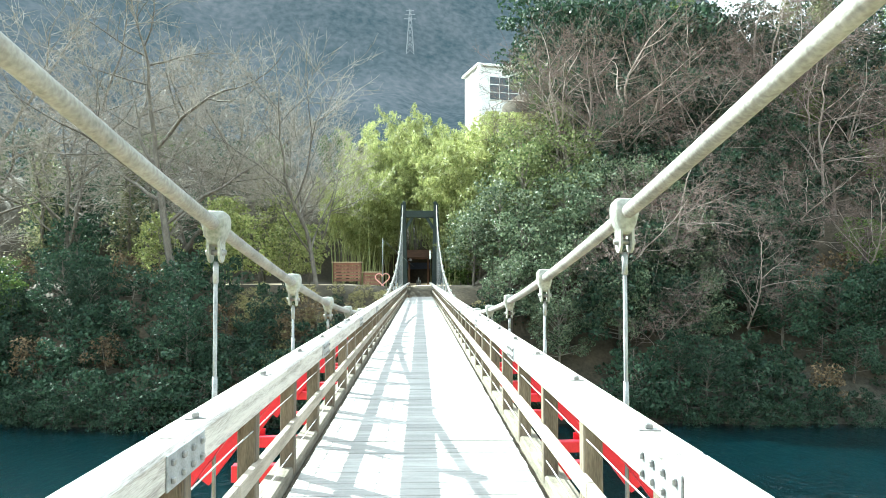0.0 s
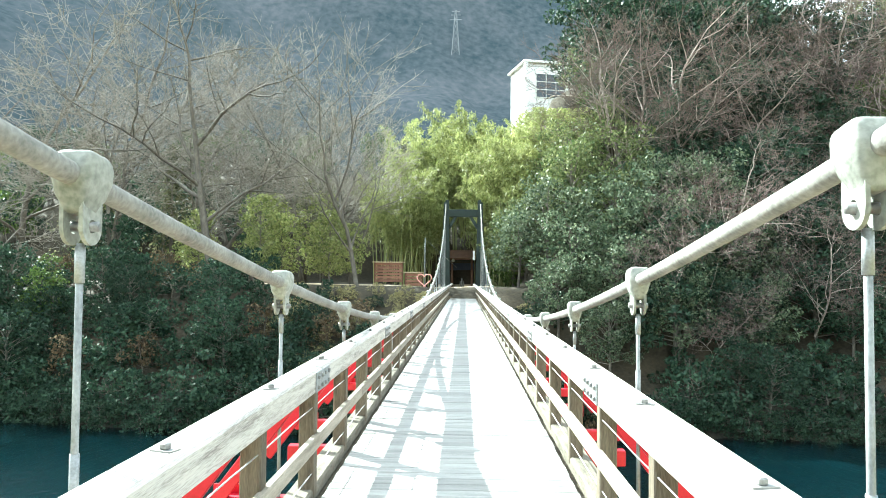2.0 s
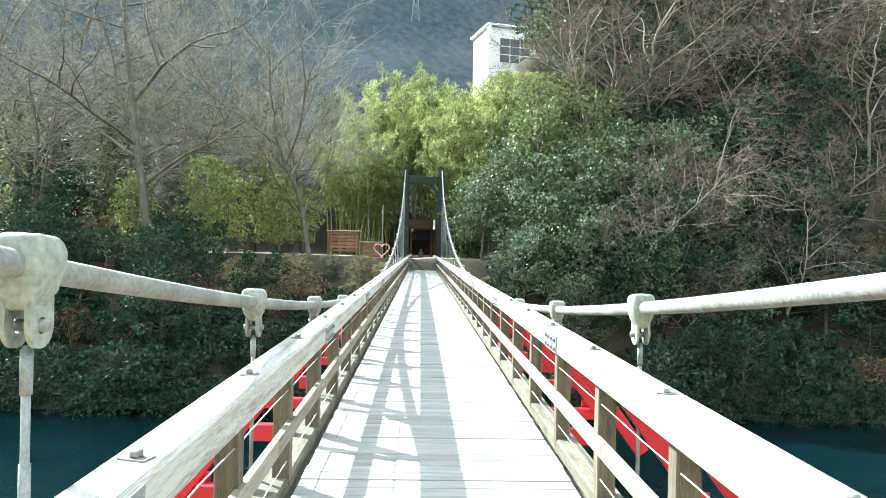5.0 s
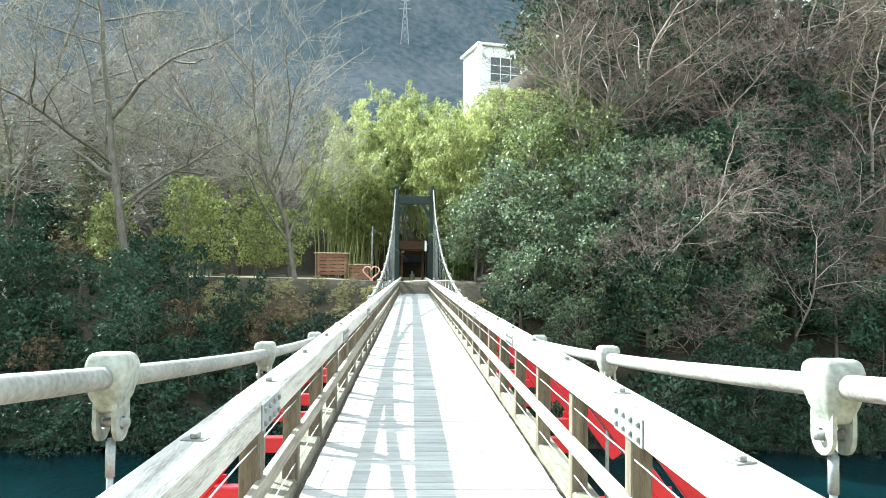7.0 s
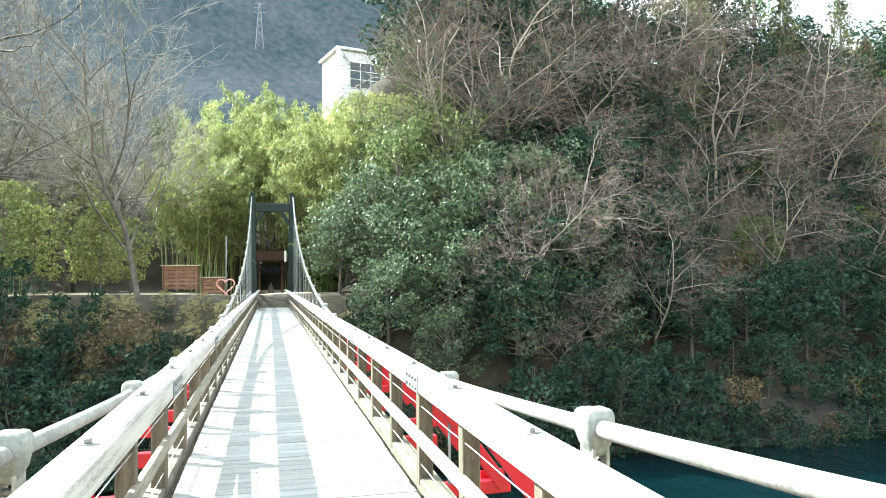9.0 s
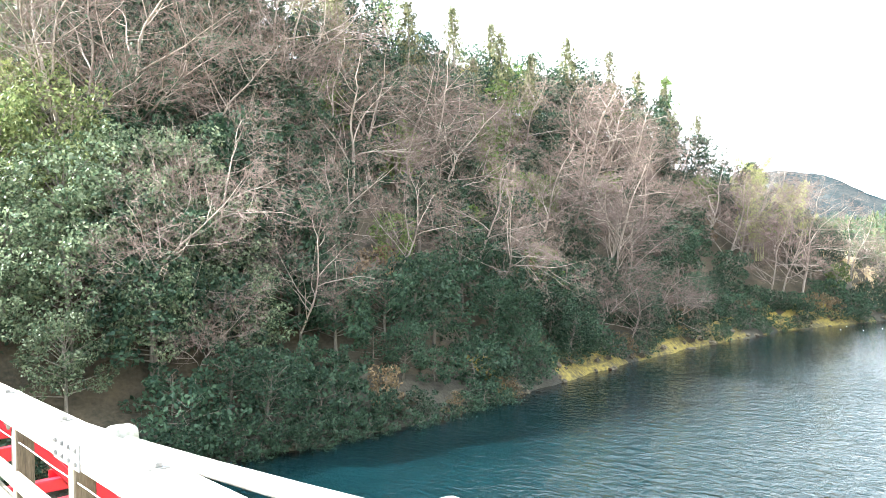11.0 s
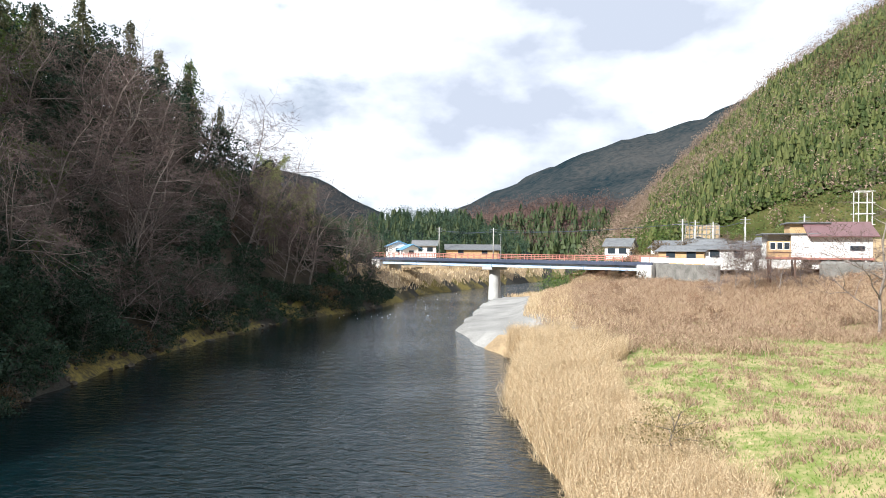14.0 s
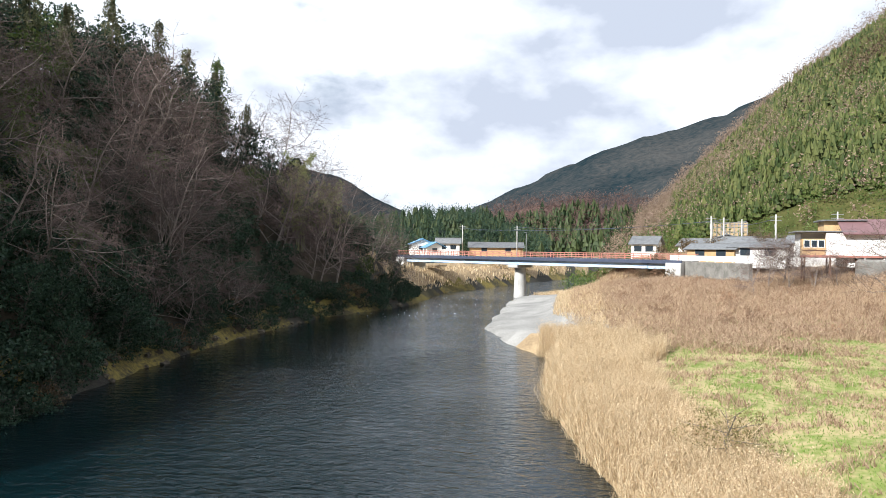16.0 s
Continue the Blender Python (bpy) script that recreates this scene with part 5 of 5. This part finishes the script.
def riverside_house():
    ob = thing("riverside_house", "white house with maroon roof and a wooden balcony on stilts", "house", "village houses")
    ob.matrix_basis = pose(97, -16.5, 0, 0, 0, -8)
    part("wall", block("wall", 8, 6.6, 4.2, WHITEWALL, 0.02, (1.5, -0.05, 2.0)), ob)
    for e in (-3.3, 3.2):
        gable = bmesh.new()
        vs = [gable.verts.new(q) for q in ((-2.5, e - 0.05, 4.1), (5.5, e - 0.05, 4.1), (1.5, e - 0.05, 5.7), (-2.5, e + 0.05, 4.1), (5.5, e + 0.05, 4.1), (1.5, e + 0.05, 5.7))]
        for q in ((0, 1, 2), (5, 4, 3), (0, 3, 4, 1), (1, 4, 5, 2), (2, 5, 3, 0)):
            gable.faces.new([vs[i] for i in q])
        part("gable", from_bm("gable", gable, WHITEWALL), ob)
    for s in (-1, 1):
        m = math.atan2(1.6, 4.0)
        part("roof", block("roof", 5.2, 7.8, 0.16, ROOFRED, 0.02), ob, "maroon metal roof", Matrix.Translation((1.5 + s * 2.35, -0.05, 4.86)) @ Matrix.Rotation(s * m, 4, "Y"))
    up = part("upper_storey", block("upper_storey", 5, 3.4, 1.5, TANWALL, 0.02, (3.5, 3.6, 4.9)), ob, "tan upper storey")
    part("upper_roof", block("upper_roof", 6.2, 5.2, 0.16, ROOFGREY, 0.02, (3.5, 3.2, 5.72)), ob)
    part("lower_wing", block("lower_wing", 6, 5.0, 3.2, WHITEWALL, 0.02, (2.5, 5.6, 2.6)), ob)
    part("wing_roof", block("wing_roof", 8.4, 6.6, 0.16, ROOFGREY, 0.02, (1.6, 5.6, 4.25)), ob)
    bal = part("balcony", block("balcony", 2.0, 2.6, 2.0, TANWALL, 0.02, (-1.4, 6.9, 2.35)), ob, "tan timber balcony room")
    part("front_wall", block("front_wall", 1.9, 2.36, 2.9, WHITEWALL, 0.02, (-1.45, 4.42, 2.65)), ob)
    part("balcony_rail", block("balcony_rail", 0.08, 2.7, 0.12, BROWNWOOD, 0.01, (-2.46, 6.9, 1.95)), ob)
    part("balcony_floor", block("balcony_floor", 3.4, 11.6, 0.28, RUST, 0.02, (-1.6, 2.4, 1.2)), ob)
    for i in range(3):
        win = part("window", block("window", 0.06, 0.72, 0.95, WHITEWALL, 0.01), ob, "white-framed window", pose(-2.43, 6.1 + i * 0.8, 2.75))
        part("pane", block("pane", 0.02, 0.58, 0.80, GLASS), win, "", pose(-0.035, 0, 0))
    win = part("window", block("window", 0.06, 1.6, 0.6, GIRDERDARK, 0.01), ob, "dark window", pose(-2.53, -1.7, 2.5))
    part("pane", block("pane", 0.02, 1.44, 0.46, GLASS), win, "", pose(-0.035, 0, 0))
    for y in (8.0, 5.2, 2.4, -0.4, -3.2):
        for x in (-2.8, -0.3):
            part("stilt", tube("stilt", [(x, y, -5.5), (x, y, 1.1)], [0.11, 0.11], BROWNWOOD, 8), ob, "dark brown stilt")
        part("strut", bar("strut", (-2.8, y, 0.9), (-0.3, y, -1.2), 0.12, 0.12, BROWNWOOD), ob)


riverside_house()
bank_wall = thing("stone_embankment", "dark stone embankment with white struts below the house", "embankment")
bank_wall.matrix_basis = pose(97, -16.5, 0, 0, 0, -8)
part("stone_face", bar("stone_face", (-4.2, 2.6, -0.9), (-4.2, -9.5, -0.9), 2.2, 3.6, DARKWALL, 0.3), bank_wall, "rough dark stone face")
for i in range(6):
    q = 1.6 - 2.0 * i
    part("strut", bar("strut", (-3.6, q, 1.0), (-5.7, q + 1.3, -2.6), 0.16, 0.16, CONCRETE, 0.01), bank_wall, "white sloping strut")
mast = thing("steel_frame", "white steel lattice frame behind the riverside house", "frame", at=(112, -25, 0))
for sx in (-0.9, 0.9):
    for sy in (-0.9, 0.9):
        part("leg", bar("leg", (sx, sy, -1), (sx, sy, 10.6), 0.10, 0.10, WHITEWALL), mast)
for z in (6.0, 7.6, 9.2, 10.8):
    for q in (-0.9, 0.9):
        part("crossbar", bar("crossbar", (-1.1, q, z), (1.1, q, z), 0.08, 0.08, WHITEWALL), mast)
        part("crossbar", bar("crossbar", (q, -1.3, z), (q, 1.3, z), 0.08, 0.08, WHITEWALL), mast)
wall_line = thing("retaining_wall", "grey concrete retaining wall below the road", "wall", kind="structure")
part("wall", bar("wall", (117.5, 5.2, -1.1), (101, -3.2, -1.1), 0.5, 2.4, DARKWALL, 0.03), wall_line)
fence = thing("road_fence", "low white fence on the retaining wall", "fence")
part("fence_rail", bar("fence_rail", (117.5, 5.2, 0.62), (101, -3.2, 0.62), 0.10, 0.75, WHITEWALL), fence)
for i in range(11):
    q = Vector((117.5, 5.2, 0.53)).lerp(Vector((101, -3.2, 0.53)), i / 10)
    part("fence_post", block("fence_post", 0.1, 0.1, 0.9, WHITEWALL, 0.01), fence, "", Matrix.Translation(q))
POLES = [(134, -3.5), (139, -6.5), (146, -11), (127, -12.5), (186, 50), (189, 36), (118, -19)]
for x, y in POLES:
    ob = thing("utility_pole", "grey concrete utility pole with crossarms", "pole", "utility poles", at=(x, y, 0.2))
    part("pole", tube("pole", [(0, 0, -0.5), (0, 0, 7.6)], [0.16, 0.11], CONCRETE, 8), ob)
    for z in (6.6, 7.2):
        part("crossarm", block("crossarm", 0.1, 1.7, 0.1, GALV, 0.0, (0, 0, z)), ob)
    part("transformer", tube("transformer", [(0.25, 0, 5.3), (0.25, 0, 6.0)], [0.2, 0.2], GALV, 8), ob)
for a, b, z in (((186, 50), (134, -3.5), 6.9), ((189, 36), (139, -6.5), 7.4), ((186, 50), (189, 36), 7.3), ((134, -3.5), (127, -12.5), 7.2)):
    pts = [(a[0] + (b[0] - a[0]) * t, a[1] + (b[1] - a[1]) * t, z - 1.0 * 4 * t * (1 - t)) for t in np.linspace(0, 1, 13)]
    tagged(new("power_line", tube("power_line", pts, [0.035] * 13, GIRDERDARK, 4)), "sagging overhead power line", "cable", "power lines")

# concrete grid that holds the cut slope
grid = thing("slope_grid", "concrete grid holding the bare tan cut slope above the houses", "retaining grid")
GA, GB, GU = Vector((161, -8.0, 2.6)), Vector((158.5, -14.6, 2.6)), Vector((6.0, -1.2, 5.2))
face = bmesh.new()
low = [face.verts.new(q) for q in (GA, GB, GB + GU, GA + GU)]
deep = [face.verts.new(v.co + Vector((5, 0, -6))) for v in low]
for q in ((0, 1, 2, 3), (7, 6, 5, 4)):
    face.faces.new([(low + deep)[i] for i in q])
for i in range(4):
    face.faces.new((low[(i + 1) % 4], low[i], deep[i], deep[(i + 1) % 4]))
bmesh.ops.recalc_face_normals(face, faces=face.faces[:])
part("cut_face", from_bm("cut_face", face, DRYSOIL), grid, "bare tan soil")
for i in range(9):
    q = GA.lerp(GB, i / 8)
    part("grid_beam", bar("grid_beam", q, q + GU, 0.24, 0.24, DARKWALL), grid)
for i in range(6):
    part("grid_beam", bar("grid_beam", GA + GU * (i / 5), GB + GU * (i / 5), 0.24, 0.24, DARKWALL), grid)
for x, y, q in ((93, -3.6, 0.95), (91, -5.4, 0.85), (95, -2.2, 0.8), (89, -7.5, 0.75), (88, -9.8, 0.6)):
    planted("bare_tree", "bare pinkish tree in front of the riverside houses", "tree", "meadow trees", UPBARE[int(x) % 2], x, y, rand_turn(), q * 0.62)

# ---- far bank: building, pylon, gate, path ----
ob = thing("concrete_building", "white concrete building with a large window above the bamboo", "building")
ob.matrix_basis = pose(11.4, 113, 16.3, 0, 0, 14)
part("wall", block("wall", 7.2, 7.0, 16.2, WHITEWALL, 0.05, (0, 0, 8.0)), ob)
part("roof_slab", block("roof_slab", 8.0, 7.8, 0.35, WHITEWALL, 0.04, (0, 0, 16.3)), ob)
part("corner_fin", block("corner_fin", 0.5, 0.6, 16.2, WHITEWALL, 0.03, (-3.6, -3.6, 8.0)), ob)
win = part("window", block("window", 4.6, 0.12, 3.6, WHITEWALL, 0.02, (0.2, -3.55, 12.9)), ob, "large white-framed window")
for i in range(3):
    for j in range(3):
        part("pane", block("pane", 1.38, 0.05, 1.02, GLASS, 0.0, (0.2 - 1.5 + 1.5 * i, -3.62, 11.75 + 1.15 * j)), win)

py = thing("pylon", "pale steel lattice power pylon on the mountainside", "pylon")
spot = next(q for q in (ridge_z(90.8, r, P_BACK, 330, 900, 9, 1.3) for r in range(400, 900, 5)) if q[2] > 0.312 * (q[1] - 4))
py.location = (spot[0], spot[1], 0)
base_z = spot[2] - 1
H = 0.064 * spot[1]
for sx in (-1, 1):
    for sy in (-1, 1):
        part("leg", bar("leg", (sx * 3.6, sy * 3.6, base_z), (sx * 0.6, sy * 0.6, base_z + H), 0.42, 0.42, GALV), py)
for i in range(7):
    a, b = i / 7, (i + 1) / 7
    wa, wb = 3.6 - 3.0 * a, 3.6 - 3.0 * b
    for s in (-1, 1):
        part("brace", bar("brace", (-wa, s * wa, base_z + H * a), (wb, s * wb, base_z + H * b), 0.25, 0.25, GALV), py)
        part("brace", bar("brace", (wa, s * wa, base_z + H * a), (-wb, s * wb, base_z + H * b), 0.25, 0.25, GALV), py)
for z, w in ((0.80, 5.5), (0.90, 4.6), (0.98, 3.6)):
    part("crossarm", block("crossarm", 2 * w, 0.5, 0.5, GALV, 0.0, (0, 0, base_z + H * z)), py)

gate = thing("roofed_gate", "small dark timber gate shelter with reddish posts", "gate", at=(-0.1, 76.5, 0.05))
for s in (-1, 1):
    part("post", block("post", 0.2, 0.2, 3.4, BROWNWOOD, 0.02, (s * 0.95, 0, 1.7)), gate, "reddish-brown timber post")
    part("side_wall", block("side_wall", 0.12, 1.9, 2.9, BROWNWOOD, 0.01, (s * 1.4, 1.1, 1.45)), gate)
    part("roof", block("roof", 3.4, 1.7, 0.12, BROWNWOOD, 0.02), gate, "", Matrix.Translation((0, 0.6 + s * 0.7, 3.72)) @ Matrix.Rotation(-s * 0.5, 4, "X"))
part("lintel", block("lintel", 2.3, 0.2, 0.2, BROWNWOOD, 0.02, (0, 0, 3.3)), gate)
part("signboard", block("signboard", 1.5, 0.08, 0.30, OLDBOARD, 0.01, (0, -0.15, 3.35)), gate, "faded red signboard")
# near-black sheet closes the gate, painting the shade of its opening
part("back_wall", block("back_wall", 2.8, 0.12, 2.9, GIRDERDARK, 0.01, (0, 2.0, 1.45)), gate, "dark sheet added for the shade inside the gate")
part("lamp_globe", tube("lamp_globe", [(-0.85, -0.3, 3.0), (-0.85, -0.3, 3.12), (-0.85, -0.3, 3.3)], [0.12, 0.18, 0.08], WHITEWALL, 10), gate, "white globe lamp")
planter = thing("stone_planter", "pale stone planter with three upright stems before the gate", "planter", at=(-0.1, 75.4, 0.04))
part("pot", tube("pot", [(0, 0, 0), (0, 0, 0.3), (0, 0, 0.55)], [0.22, 0.28, 0.26], CONCRETE, 12), planter)
for q in (-0.16, 0, 0.16):
    part("stem", tube("stem", [(q, 0, 0.5), (q, 0, 1.15 + 0.25 * (q == 0))], [0.07, 0.06], GRAVEL, 8), planter)
box_ = thing("notice_box", "small white notice box on the tower leg", "notice box", at=(1.0, END + 0.38, 0))
part("box", block("box", 0.16, 0.1, 0.75, WHITEWALL, 0.01, (-0.1, 0, 3.4)), box_)

heart = thing("heart_sign", "pink heart-shaped hoop on a post beside the path", "sign", at=(-3.05, 63.4, ground_z(-3.05, 63.4)))
pts = []
for i in range(41):
    t = 2 * math.pi * i / 40
    pts.append((0.036 * 16 * math.sin(t) ** 3, 0, 1.28 + 0.034 * (13 * math.cos(t) - 5 * math.cos(2 * t) - 2 * math.cos(3 * t) - math.cos(4 * t))))
part("hoop", tube("hoop", pts, [0.045] * 41, PINK, 8), heart)
for q in (-0.07, 0.07):
    part("post", tube("post", [(q, 0, -0.1), (q, 0, 0.76)], [0.04, 0.04], PINK, 8), heart)
pole = thing("cable_pole", "thin grey pole with a slanting stay wire", "pole", at=(-3.08, 64.6, ground_z(-3.08, 64.6)))
part("pole", tube("pole", [(0, 0, -0.1), (0, 0, 4.7)], [0.05, 0.04], GALV, 8), pole)
part("stay_wire", tube("stay_wire", [(0, 0, 4.6), (2.6, 1.6, 2.3)], [0.015, 0.015], GALV, 5), pole)
for x, w, rows_ in ((-6.15, 2.3, 6), (-4.05, 1.4, 4)):
    st = thing("sign_stand", "weathered red-brown board stand beside the path", "notice board", "board stands", at=(x, 65.8, ground_z(x, 65.8)))
    for s in (-1, 1):
        part("post", block("post", 0.1, 0.1, 1.9, BROWNWOOD, 0.01, (s * w / 2, 0, 0.9)), st)
    for i in range(rows_):
        part("board", block("board", w, 0.05, 0.22, OLDBOARD, 0.01, (0, 0, 1.70 - 0.27 * i)), st)
    part("cap_rail", block("cap_rail", w + 0.4, 0.4, 0.08, PATHSOIL, 0.01, (0, 0, 1.88)), st)
ramp_ = thing("landing", "pale boarded landing at the end of the footbridge", "landing", kind="structure")
part("slab", block("slab", 2.5, 9.5, 0.16, PATHSOIL, 0.02, (0, END + 4.8, DECK - 0.085)), ramp_)

# ---- deck planks, last ----
PITCH = 0.15
plank = [block("plank", 1.80, PITCH - q, 0.045, PLANK, 0.004) for q in (0.006, 0.008, 0.010)]
wr = random.Random(3)
rest_v, rest_f = [], []
for i in range(int((END - START) / PITCH)):
    y = START + (i + 0.5) * PITCH
    lift = wr.uniform(-0.0025, 0.0025)
    if 7.0 < y < 52.0:
        part("plank", plank[i % 3], bridge, "", pose(wr.uniform(-0.006, 0.006), y, DECK - 0.0225 + lift, wr.uniform(-0.4, 0.4), 0, 0))
    else:
        b = len(rest_v)
        for sx in (-0.9, 0.9):
            for sy in (-0.071, 0.071):
                for sz in (-0.045, 0):
                    rest_v.append((sx, y + sy, DECK + sz + lift))
        rest_f += [tuple(b + q for q in f_) for f_ in ((0, 1, 3, 2), (4, 6, 7, 5), (0, 4, 5, 1), (2, 3, 7, 6), (1, 5, 7, 3), (0, 2, 6, 4))]
tagged(part("plank_rest", mesh("plank_rest", rest_v, rest_f, PLANK), bridge), kind="stuff")
